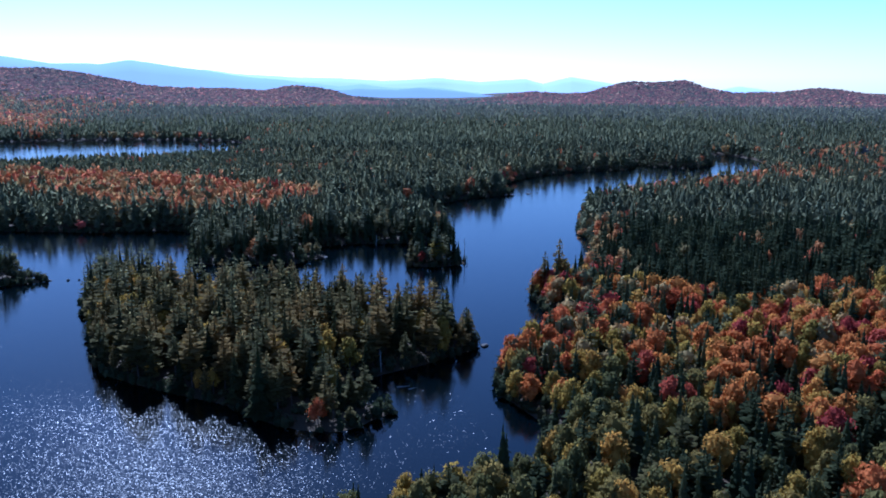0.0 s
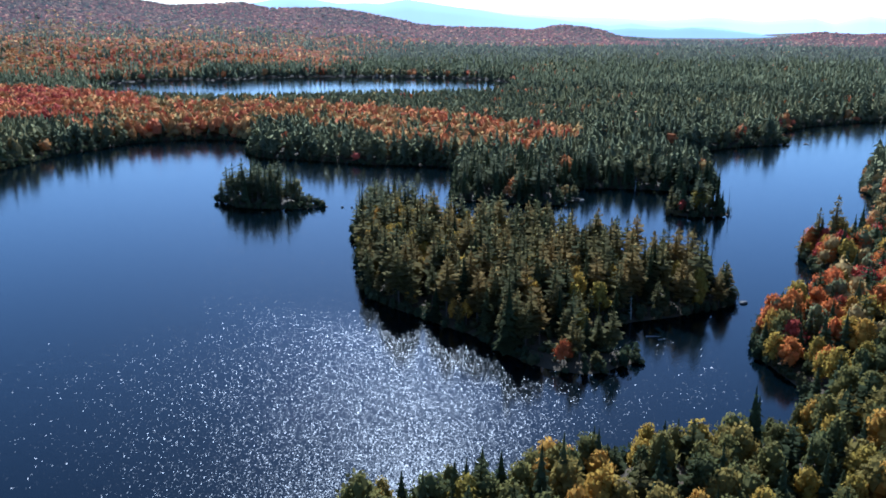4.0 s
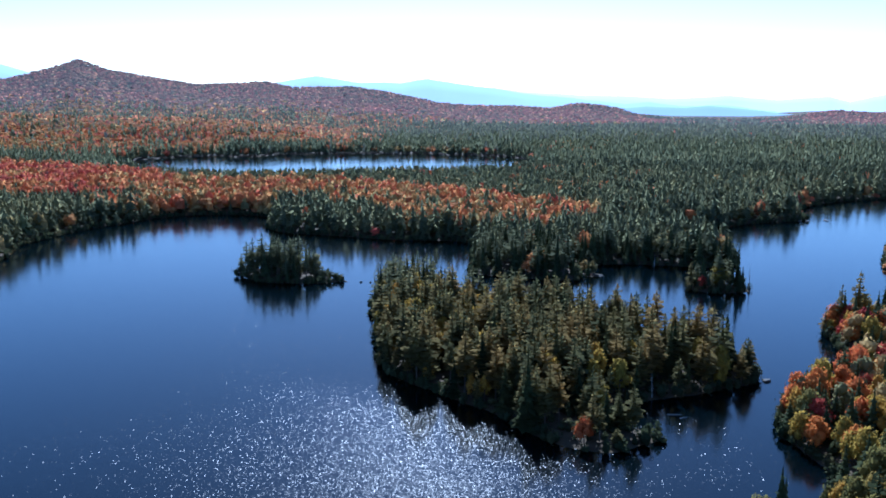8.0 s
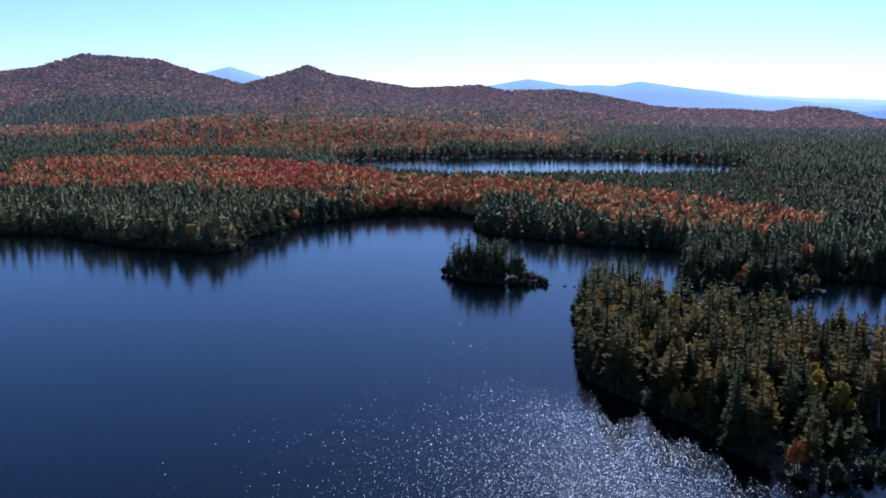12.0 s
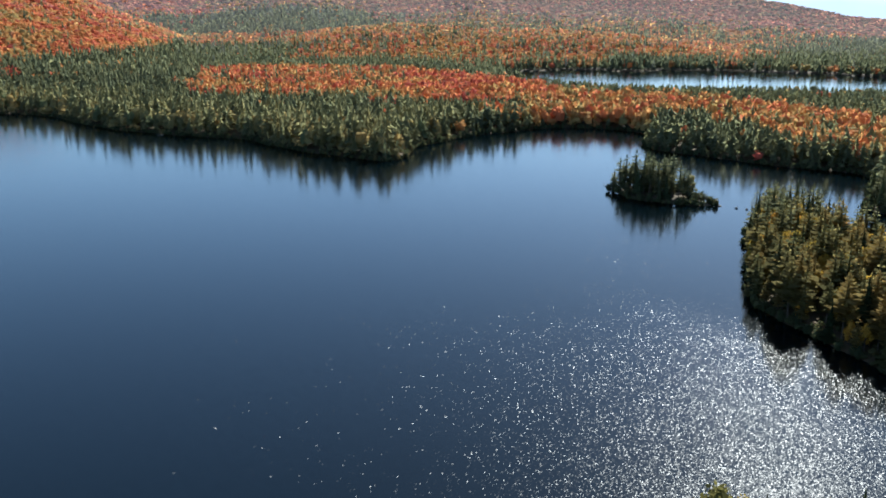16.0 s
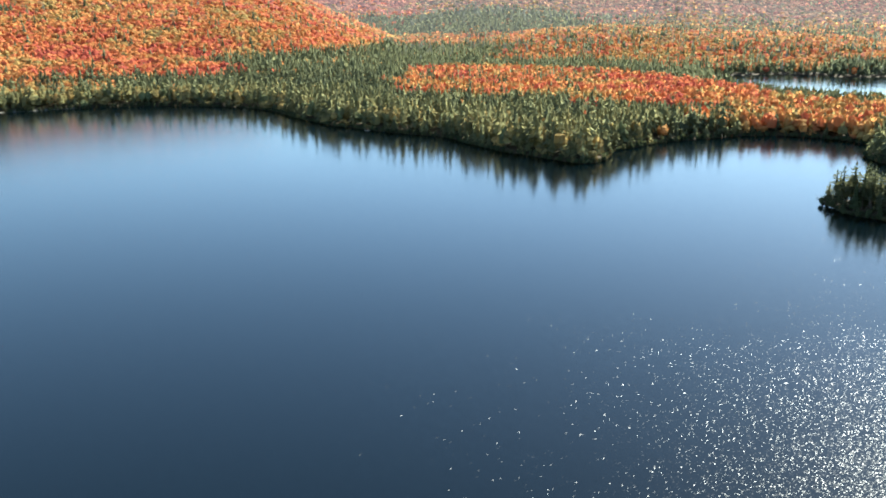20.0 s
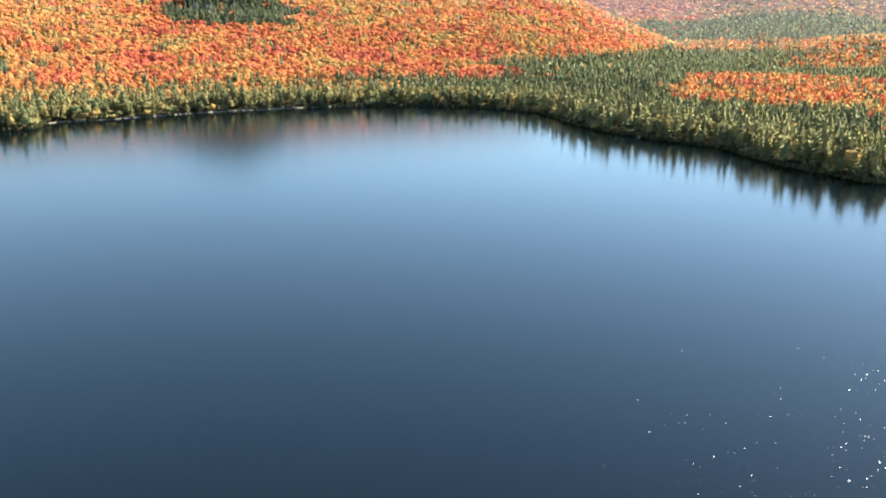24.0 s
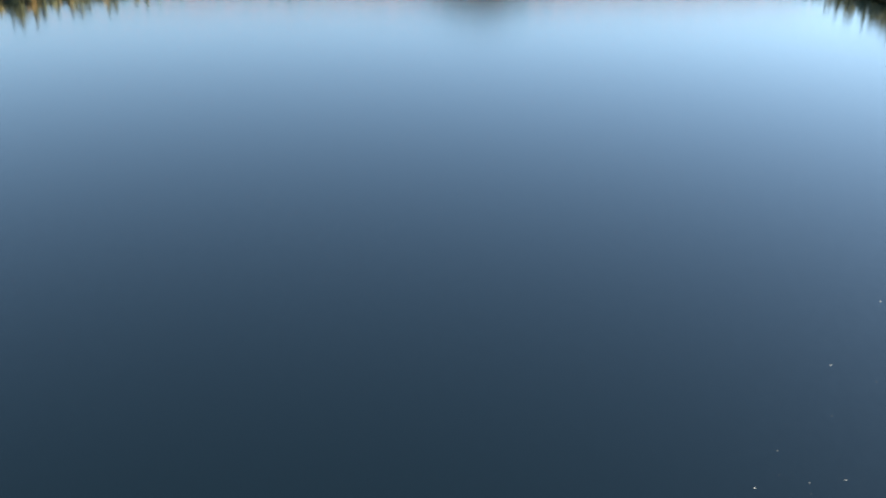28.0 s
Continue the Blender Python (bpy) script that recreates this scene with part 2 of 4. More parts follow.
    return m


M_WATER = water_material()


# far ridges: blue air haze put into base colour and emission
def haze_material(name, colour, haze_glow, strength):
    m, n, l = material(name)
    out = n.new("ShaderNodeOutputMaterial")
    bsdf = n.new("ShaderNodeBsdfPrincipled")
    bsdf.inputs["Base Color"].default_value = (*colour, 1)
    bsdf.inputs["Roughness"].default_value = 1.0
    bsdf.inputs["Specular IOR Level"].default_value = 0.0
    bsdf.inputs["Emission Color"].default_value = (*haze_glow, 1)
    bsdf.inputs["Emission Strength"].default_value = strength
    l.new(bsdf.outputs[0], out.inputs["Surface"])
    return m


# painted haze grows paler from hills to near range to far range
M_HAZE_NEAR = haze_material("blue_haze_range", (0.10, 0.16, 0.22), (0.245, 0.28, 0.335), 0.95)
M_HAZE_HILLS = haze_material("slate_haze_hills", (0.09, 0.13, 0.18), (0.18, 0.215, 0.28), 0.9)
M_HAZE_FAR = haze_material("pale_haze_range", (0.14, 0.2, 0.28), (0.37, 0.42, 0.50), 1.0)

# ---- plan: shores in metres, water level 0 ----
NEAR_SHORE = [(-350, -420), (-150, -300), (-75, -170), (-52, -60), (-46, 20), (-52, 80), (-62, 122), (-64, 141), (-45, 158), (-25, 173),
              (-12, 187), (5, 198), (20, 206), (30, 224), (28, 242), (20, 262), (19, 278), (27, 306), (49, 345), (46, 366), (40, 390),
              (50, 407), (72, 432), (86, 480), (90, 540), (93, 594)]
CHANNEL = [(105, 640), (135, 690), (190, 740), (250, 790), (310, 850), (360, 960), (385, 1080), (358, 1145), (330, 1080), (318, 1026),
           (281, 974), (240, 985), (225, 1017), (203, 960), (130, 924), (64, 842), (58, 764), (52, 748), (22, 722), (-8, 689), (-60, 682),
           (-92, 660), (-40, 622)]
PENINSULA = [(-10, 602), (5, 574), (6, 540), (-5, 527), (-27, 522), (-59, 519), (-84, 498), (-78, 465), (-108, 462), (-136, 467),
             (-148, 510), (-167, 563), (-219, 558), (-263, 561), (-316, 566), (-342, 600), (-360, 634), (-414, 627), (-444, 588),
             (-455, 509), (-446, 453), (-424, 422), (-421, 398), (-471, 390), (-518, 386), (-572, 393)]
WEST_SHORE = [(-610, 377), (-692, 352), (-763, 350), (-831, 354), (-885, 328), (-939, 259), (-961, 162), (-942, 38), (-904, -74),
              (-893, -119), (-849, -126), (-846, -167), (-866, -218), (-807, -255), (-720, -317), (-560, -420)]
ISLAND = [(-166, 394), (-142, 340), (-122, 296), (-112, 280), (-94, 270), (-76, 261), (-61, 250), (-49, 241), (-38, 236), (-28, 236),
          (-19, 243), (-17, 252), (-30, 262), (-36, 274), (-18, 286), (-6, 297), (5, 306), (13, 316), (10, 326), (-5, 340), (-27, 356), (-50, 362),
          (-72, 378), (-100, 384), (-122, 388), (-150, 410), (-164, 408)]
SMALL_ISLAND = [(-262, 425), (-248, 412), (-231, 406), (-206, 412), (-197, 423), (-215, 434), (-232, 446), (-252, 440)]
ISLET = [(-20, 463), (-6, 456), (4, 460), (13, 466), (6, 478), (-12, 478)]
ROCK_POINT = [(-77, 478), (-70, 476), (-65, 481), (-69, 487), (-78, 485)]
FAR_LAKE = [(-842, 1029), (-862, 1103), (-846, 1165), (-779, 1247), (-649, 1330), (-503, 1381), (-368, 1372), (-297, 1317), (-266, 1211),
            (-265, 1062), (-334, 998), (-421, 946), (-489, 900), (-569, 876), (-660, 892), (-771, 959)]
FAR_POINT = [(-795, 1255), (-764, 1222), (-733, 1232), (-720, 1285), (-770, 1290)]
MAIN_LAKE = NEAR_SHORE + CHANNEL + PENINSULA + WEST_SHORE


def hash01(ix, iy, seed):
    h = (ix.astype(np.int64) * 374761393 + iy.astype(np.int64) * 668265263 + seed * 974711) & 0x7FFFFFFF
    h = ((h ^ (h >> 13)) * 1274126177) & 0x7FFFFFFF
    return ((h ^ (h >> 16)) & 0xFFFF) / 65535.0


def value_noise(x, y, size, seed):
    """Smooth noise, 0 to 1, with cells of the given size in metres."""
    u, v = np.asarray(x) / size, np.asarray(y) / size
    iu, iv = np.floor(u), np.floor(v)
    fu, fv = u - iu, v - iv
    fu, fv = fu * fu * (3 - 2 * fu), fv * fv * (3 - 2 * fv)
    a, b = hash01(iu, iv, seed), hash01(iu + 1, iv, seed)
    c, d = hash01(iu, iv + 1, seed), hash01(iu + 1, iv + 1, seed)
    return (a * (1 - fu) + b * fu) * (1 - fv) + (c * (1 - fu) + d * fu) * fv


def fbm(x, y, size, seed, octaves=4):
    total, amp, norm = 0.0, 1.0, 0.0
    for k in range(octaves):
        total = total + amp * value_noise(x, y, size / 2 ** k, seed + k)
        norm += amp
        amp *= 0.5
    return total / norm


def rounded(points, wobble, seed):
    """A closed outline through the points, softened and a little ragged."""
    p = np.array(points, float)
    a, b, c, d = np.roll(p, 1, 0), p, np.roll(p, -1, 0), np.roll(p, -2, 0)
    out = []
    for t in (0.0, 0.34, 0.67):
        out.append(0.5 * (2 * b + (c - a) * t + (2 * a - 5 * b + 4 * c - d) * t * t + (3 * b - a - 3 * c + d) * t ** 3))
    q = np.stack(out, 1).reshape(-1, 2)
    q[:, 0] += (value_noise(q[:, 0], q[:, 1], 9.0, seed) - 0.5) * wobble
    q[:, 1] += (value_noise(q[:, 0], q[:, 1], 9.0, seed + 50) - 0.5) * wobble
    return q


def signed_distance(x, y, poly):
    """Metres to the outline: positive inside."""
    a, b = poly, np.roll(poly, -1, 0)
    best = np.full(x.shape, 1e18)
    inside = np.zeros(x.shape, bool)
    for (ax, ay), (bx, by) in zip(a, b):
        dx, dy = bx - ax, by - ay
        t = np.clip(((x - ax) * dx + (y - ay) * dy) / (dx * dx + dy * dy + 1e-9), 0, 1)
        best = np.minimum(best, (x - ax - t * dx) ** 2 + (y - ay - t * dy) ** 2)
        if ay != by:
            cross = ((ay > y) != (by > y)) & (x < (bx - ax) * (y - ay) / (by - ay) + ax)
            inside ^= cross
    return np.sqrt(best) * np.where(inside, 1, -1)


# distance to the nearest shore on a 5 m raster: positive on land, negative on water
GX, GY, GS = -1400.0, -700.0, 5.0
gx, gy = np.meshgrid(GX + GS * np.arange(430), GY + GS * np.arange(450), indexing="ij")
shore = -signed_distance(gx, gy, rounded(MAIN_LAKE, 5, 11))
for isle, wob in ((ISLAND, 5), (SMALL_ISLAND, 4), (ISLET, 3), (ROCK_POINT, 1)):
    shore = np.maximum(shore, signed_distance(gx, gy, rounded(isle, wob, 21)))
shore = np.minimum(shore, np.maximum(-signed_distance(gx, gy, rounded(FAR_LAKE, 10, 31)), signed_distance(gx, gy, rounded(FAR_POINT, 4, 5))))


def shore_at(x, y):
    u, v = np.clip((x - GX) / GS, 0, 428.999), np.clip((y - GY) / GS, 0, 448.999)
    i, j = u.astype(int), v.astype(int)
    fu, fv = u - i, v - j
    s = (shore[i, j] * (1 - fu) + shore[i + 1, j] * fu) * (1 - fv) + (shore[i, j + 1] * (1 - fu) + shore[i + 1, j + 1] * fu) * fv
    off = np.maximum(np.maximum(GX - x, x - GX - 2145), np.maximum(GY - y, y - GY - 2245))
    return np.where(off > 0, np.maximum(s, 60) + off, s)


# skylines: bearing, elevation in degrees as seen from the hovering point
RED_RANGE = [(-32, -0.9), (-28.5, -1.0), (-26.6, -1.15), (-24.5, -0.85), (-23, -0.66), (-20.8, -0.95), (-18.2, -1.04), (-16.5, -0.74), (-15.3, -0.25),
             (-13.4, -0.41), (-11.7, -0.35), (-9.3, -1.03), (-7.8, -1.14), (-5.7, -0.97), (-2, -1.52), (3.1, -1.53), (6, -1.25), (7.4, -0.82),
             (9.5, -0.58), (11.4, -0.92), (13.6, -0.78), (16.8, -0.73), (18.5, -0.58), (21.5, 0.05), (24.1, 0.45), (28, 0.4), (29.5, 0.75), (33.8, 0.57),
             (38.9, 1.42), (40.5, 2.0), (42.0, 1.5), (44.5, 0.8), (47.4, 1.55), (49.5, 2.28), (53.8, 2.55), (56.4, 1.74), (59.1, 1.33), (60.1, 1.75), (63.5, 1.97),
             (65.6, 1.84), (72, 1.6), (90, 1.2), (125, 1.0)]
RED_FOOT = [(-32, 2600), (5, 2600), (16, 2300), (28, 1500), (60, 1500), (70, 1500), (125, 1500)]
NEAR_MOUNTAIN = [(52, -3.6), (57.8, -2.2), (59.5, -1.5), (60.7, -1.05), (62.8, -0.2), (64.9, 0.8), (68, 1.7), (75, 2.3), (88, 2.6), (100, 2.4), (112, 2.0), (125, 1.8), (150, 1.0)]
LOW_HILL = [(24, -2.6), (29, -1.9), (32.7, -1.55), (40, -1.35), (45.4, -1.13), (50.5, -1.45), (55, -2.2), (58, -2.6)]


def crest(table, az, dist):
    t = np.array(table)
    return 100.0 + dist * np.tan(np.radians(np.interp(az, t[:, 0], t[:, 1])))


def smooth(a, b, x):
    """0 at a, 1 at b, with soft ends."""
    t = np.clip((x - a) / (b - a), 0, 1)
    return t * t * (3 - 2 * t)


CANOPY = 13.0


def ground_height(x, y):
    r, az = np.hypot(x, y), np.degrees(np.arctan2(-x, y))
    s = shore_at(x, y)
    base = np.where(s > 0, np.minimum(s * 0.30, 1.6) + smooth(0, 140, s) * (0.8 + (2.2 + 5 * smooth(60, 140, x)) * fbm(x, y, 260, 3)), np.maximum(s * 0.3, -6))
    side = smooth(-60, -30, az) * (1 - smooth(125, 150, az))
    d = 3300.0
    foot = np.interp(az, *np.array(RED_FOOT).T)
    up = np.clip((r - foot) / (d - foot), 0, 1)
    top = np.maximum(crest(RED_RANGE, az, d) - CANOPY, 2)
    red = top * (0.35 * up + 0.65 * up ** 2.2) * (1 + 0.10 * (fbm(x, y, 420, 7) - 0.5) * smooth(0.1, 0.5, up) * (1 - smooth(0.75, 0.98, up)))
    red = np.where(r > d, top * (1 - 0.5 * smooth(d, d + 900, r)), red)
    d2 = 2050.0
    up2 = np.clip((r - 1010) / (d2 - 1010), 0, 1)
    top2 = np.maximum(crest(NEAR_MOUNTAIN, az, d2) - CANOPY, 0) * smooth(50, 60, az)
    mount = top2 * (0.5 * up2 + 0.5 * smooth(0, 1, up2)) + 16 * (fbm(x, y, 230, 9) - 0.5) * smooth(0.05, 0.3, up2) * (1 - smooth(0.7, 1, up2)) * smooth(60, 66, az)
    mount = np.where(r > d2, top2 * (1 - smooth(d2, d2 + 600, r)), mount)
    knob = 30 * np.exp(-((az - 86.6) / 3.0) ** 2) * smooth(1540, 1590, r) * (1 - smooth(1680, 1950, r))
    d3 = 1950.0
    top3 = np.maximum(crest(LOW_HILL, az, d3) - CANOPY, 0) * smooth(22, 30, az) * (1 - smooth(55, 60, az))
    low = top3 * np.where(r < d3, smooth(1380, d3, r), 1 - smooth(d3, d3 + 380, r))
    hills = np.maximum(np.maximum(red, low), mount + knob) * side
    return np.where(s > 0, base + hills * smooth(0, 200, s), base)


def mesh_object(name, verts, tris, mats, parent=None, tint=None, slot=None, soft=False):
    """One object from numpy arrays of points and triangles."""
    me = bpy.data.meshes.new(name)
    nv, nf = len(verts), len(tris)
    me.vertices.add(nv)
    me.vertices.foreach_set("co", np.ascontiguousarray(verts, np.float32).ravel())
    me.loops.add(nf * 3)
    me.loops.foreach_set("vertex_index", np.ascontiguousarray(tris, np.int32).ravel())
    me.polygons.add(nf)
    me.polygons.foreach_set("loop_start", np.arange(0, nf * 3, 3, dtype=np.int32))
    me.polygons.foreach_set("use_smooth", np.full(nf, soft, bool))
    for m in mats:
        me.materials.append(m)
    if slot is not None:
        me.polygons.foreach_set("material_index", np.ascontiguousarray(slot, np.int32))
    if tint is not None:
        at = me.attributes.new("tint", "FLOAT", "POINT")
        at.data.foreach_set("value", np.ascontiguousarray(tint, np.float32))
    me.update(calc_edges=True)
    ob = new(name, me)
    if parent:
        ob.parent = parent
    return ob


# ---- ground and water ----
az_fine = np.arange(-36, 121, 0.45)
az_all = np.concatenate([az_fine, np.arange(124, 322, 4.0)])
r_all = np.concatenate([np.arange(6, 500, 4.0), 500 * 1.0135 ** np.arange(0, 172)])
r_all = r_all[r_all < 4960]
A, R = np.meshgrid(np.radians(az_all), r_all, indexing="ij")
TX, TY = -np.sin(A) * R, np.cos(A) * R
TZ = ground_height(TX, TY)
na, nr = A.shape
idx = np.arange(na * nr).reshape(na, nr)
i0, i1 = idx, np.roll(idx, -1, 0)
quads = np.stack([i0[:, :-1], i1[:, :-1], i1[:, 1:], i0[:, 1:]], -1).reshape(-1, 4)
tris = np.concatenate([quads[:, [0, 2, 1]], quads[:, [0, 3, 2]]])
cap = np.stack([np.full(na, na * nr), idx[:, 0], np.roll(idx[:, 0], -1)], -1)
pts = np.concatenate([np.stack([TX, TY, TZ], -1).reshape(-1, 3), [[0, 0, float(ground_height(np.array([0.1]), np.array([0.1]))[0])]]])
ground = mesh_object("ground", pts, np.concatenate([tris, cap]), [M_GROUND], soft=True)
tagged(ground, "brown forest floor rising into autumn hills", "ground", kind="structure")

wa, wrad = np.radians(np.arange(0, 360, 1.2)), np.concatenate([[0.5], np.arange(15, 700, 15.0), np.arange(700, 1760, 40.0)])
WA, WR = np.meshgrid(wa, wrad, indexing="ij")
wx, wy = (-np.sin(WA) * WR).ravel(), (np.cos(WA) * WR).ravel()
wi = np.arange(wx.size).reshape(WA.shape)
wj = np.roll(wi, -1, 0)
wq = np.stack([wi[:, :-1], wj[:, :-1], wj[:, 1:], wi[:, 1:]], -1).reshape(-1, 4)
lee = smooth(-450, -750, wx)
reach = 48 + 22 * lee - 22 * (1 - smooth(235, 335, np.hypot(wx, wy)))
shelter = (0.38 - 0.10 * lee) + (0.62 + 0.10 * lee) * smooth(0.06, 1.0, -shore_at(wx, wy) / reach)
# the breeze ruffles the water below the hill most; the far reaches lie calmer
breeze = np.hypot(wx, wy) + 70 * (fbm(wx, wy, 90, 41, 3) - 0.5)
calm = smooth(235, 335, breeze)
shelter = shelter * (1 - 0.58 * calm) * (1 - 0.3 * smooth(52, 72, np.degrees(np.arctan2(-wx, wy)))) * (1 - 0.6 * smooth(750, 900, np.hypot(wx, wy)))
water = mesh_object("water", np.stack([wx, wy, wx * 0], -1), np.concatenate([wq[:, [0, 2, 1]], wq[:, [0, 3, 2]]]), [M_WATER], tint=shelter)
tagged(water, "dark blue rippled lake water with sun glitter", "lake", kind="structure")


def far_range(name, table, dist, depth, mat, label, seed, rough):
    """A far mountain range: a real ridge of its own, with a foot and folds."""
    az = np.arange(-40, 75, 0.12)
    t = np.array(table)
    el = np.interp(az, t[:, 0], t[:, 1]) + rough * (fbm(az * 40, az * 0, 60, seed, 5) - 0.5)
    h = np.maximum(100 + dist * np.tan(np.radians(el)), 1)
    rows = []
    for k, (f, g) in enumerate(((-1.0, 0.0), (-0.6, 0.35), (-0.3, 0.68), (0.0, 1.0), (0.5, 0.4))):
        rr = dist + depth * f + (fbm(az * 40, az * 0 + k * 37, 90, seed + k) - 0.5) * depth * 0.25 * (f < 0)
        a = np.radians(az)
        rows.append(np.stack([-np.sin(a) * rr, np.cos(a) * rr, h * g - 2 * (k == 0)], -1))
    P = np.stack(rows, 1)
    n, m = P.shape[:2]
    ii = np.arange(n * m).reshape(n, m)
    q = np.stack([ii[:-1, :-1], ii[1:, :-1], ii[1:, 1:], ii[:-1, 1:]], -1).reshape(-1, 4)
    ob = mesh_object(name, P.reshape(-1, 3), np.concatenate([q[:, [0, 2, 1]], q[:, [0, 3, 2]]]), [mat], soft=True)
    return tagged(ob, label, "mountains", kind="structure")


BLUE_NEAR = [(-40, -2), (-3, -1.6), (-2.4, -1.05), (0.9, -0.66), (3.1, -0.74), (5.2, -0.5), (6.7, -0.62), (9.5, -0.36), (10.3, -0.26), (12.6, -0.05), (16.4, 0.55), (19.2, 0.93), (21, 0.7),
             (23.7, 0.72), (26.4, 1.1), (28.7, 0.74), (32, 0.3), (41, 0.6), (43, 1.17), (45.3, 1.86), (47, 1.45), (49, 1.0), (75, 0.8)]
BLUE_FAR = [(-40, -1.2), (-25, -1.1), (-23, -1.09), (-20.5, -0.85), (-18.5, -0.56), (-17.2, -0.8), (-13.1, -1.0), (-10.7, -0.42), (-8.2, -0.04), (-6.4, -0.43), (-5.3, -0.15),
            (-2.4, -0.37), (0.5, -0.09), (3.8, -0.28), (6.7, -0.11), (9.5, -0.04), (12.7, 0.08), (14.9, 0.39), (18, 0.3), (75, 0.2)]
BLUE_HILLS = [(-40, -2.2), (-26, -1.5), (-12, -1.5), (-7, -1.35), (-3, -1.22), (-1.5, -1.02), (0.5, -0.80), (1.6, -0.72), (3, -0.86), (5.5, -0.78), (7.4, -0.95), (10, -1.6), (20, -2), (75, -2)]
far_range("backdrop_blue_hills", BLUE_HILLS, 4180.0, 200.0, M_HAZE_HILLS, "hills painted in slate blue haze below the far mountains", 81, 0.06)
far_range("backdrop_near_range", BLUE_NEAR, 4350.0, 350.0, M_HAZE_NEAR, "mountain range with blue haze painted into its colour", 61, 0.10)
far_range("backdrop_far_range", BLUE_FAR, 4780.0, 150.0, M_HAZE_FAR, "mountain range painted in pale blue haze on the horizon", 71, 0.10)

# ---- tree shapes, one unit high and about one unit wide ----
rng = np.random.default_rng(5)


def join_parts(parts):
    vs, fs, off = [], [], 0
    for v, f in parts:
        vs.append(np.asarray(v, float))
        fs.append(np.asarray(f, int) + off)
        off += len(v)
    return np.concatenate(vs), np.concatenate(fs)


def cone(z0, z1, rad, sides, jag=0.0, cx=0.0, cy=0.0):
    a = np.arange(sides) / sides * 2 * np.pi + rng.uniform(0, 6)
    rr = rad * (1 + jag * rng.uniform(-1, 1, sides))
    v = np.stack([np.cos(a) * rr + cx, np.sin(a) * rr + cy, z0 + jag * 0.06 * rng.uniform(-1, 1, sides)], -1)
    v = np.concatenate([v, [[cx, cy, z1]]])
    f = [(i, (i + 1) % sides, sides) for i in range(sides)]
    return v, f


def blob(centre, radii, jag, level=0):
    b = bmesh.new()
    bmesh.ops.create_icosphere(b, subdivisions=1 + level, radius=1.0)
    v = np.array([p.co[:] for p in b.verts])
    f = np.array([[q.index for q in p.verts] for p in b.faces])
    b.free()
    v = v * (1 + jag * rng.uniform(-1, 1, (len(v), 1)))
    return v * np.array(radii) + np.array(centre), f


def tapered(p0, p1, r0, r1, sides=5):
    p0, p1 = np.array(p0, float), np.array(p1, float)
    d = (p1 - p0) / (np.linalg.norm(p1 - p0) + 1e-9)
    s = np.cross(d, [0.3, 0.9, 0.2])
    s /= np.linalg.norm(s)
    u = np.cross(d, s)
    a = np.arange(sides) / sides * 2 * np.pi
    ring = np.cos(a)[:, None] * s + np.sin(a)[:, None] * u
    v = np.concatenate([p0 + ring * r0, p1 + ring * r1])
    f = []
    for i in range(sides):
        j = (i + 1) % sides
        f += [(i, j, sides + j), (i, sides + j, sides + i)]
    return v, f


def sprays(base, tip, width, droop):
    """A branch's foliage: a folded leaf shape from base to tip."""
    base, tip = np.array(base, float), np.array(tip, float)
    d = tip - base
    side = np.array([-d[1], d[0], 0.0])
    side /= np.linalg.norm(side) + 1e-9
    mid = base + d * rng.uniform(0.5, 0.68)
    dn = np.array([0, 0, -droop])
    v = np.array([base, mid + side * width + dn, tip, mid - side * width + dn])
    return v, [(0, 1, 2), (0, 2, 3)]


def cards(centre, radii, count, size, upright=0.0, loose=0.7):
    """Leaf clumps spread over a rounded mass."""
    n = rng.normal(size=(count, 3))
    n /= np.linalg.norm(n, axis=1, keepdims=True)
    n[:, 2] = np.abs(n[:, 2]) * np.where(rng.uniform(size=count) < 0.8, 1, -1)
    c = np.array(centre) + n * np.array(radii) * rng.uniform(0.8, 1.12, (count, 1))
    m = n + loose * rng.normal(size=(count, 3))
    m[:, 2] *= 1 - upright
    m /= np.linalg.norm(m, axis=1, keepdims=True)
    s = np.cross(m, rng.normal(size=(count, 3)))
    s /= np.linalg.norm(s, axis=1, keepdims=True)
    u = np.cross(m, s)
    k = size * rng.uniform(0.6, 1.3, (count, 1))
    v = np.stack([c - s * k, c - u * k * 0.7, c + s * k, c + u * k * 0.7], 1).reshape(-1, 3)
    i = np.arange(count)[:, None] * 4
    f = np.concatenate([i + [0, 1, 2], i + [0, 2, 3]])
    return v, f


def spruce(layers, per, fine):
    parts = []
    for k in range(layers):
        t = k / (layers - 1)
        z = 0.10 + 0.86 * t
        rad = 0.5 * (1 - t) ** 0.85 + 0.03
        cnt = max(3, int(per * (1 - 0.55 * t)))
        a0 = rng.uniform(0, 6)
        for j in range(cnt):
            a = a0 + j / cnt * 2 * np.pi + rng.uniform(-0.3, 0.3)
            rr = rad * rng.uniform(0.65, 1.15)
            d = np.array([math.cos(a), math.sin(a), 0])
            tip = d * rr + [0, 0, z - 0.05 * rr / 0.5 + rng.uniform(-0.015, 0.015)]
            parts.append(sprays(d * 0.02 + [0, 0, z + 0.035], tip, rr * rng.uniform(0.33, 0.5), 0.012))
    parts.append(cone(0.9, 1.02, 0.035, 4))
    parts.append(cone(0.10, 0.97, 0.24 if fine else 0.30, 6, 0.25))
    return join_parts(parts), tapered((0, 0, -0.04), (0, 0, 0.55), 0.035, 0.018)


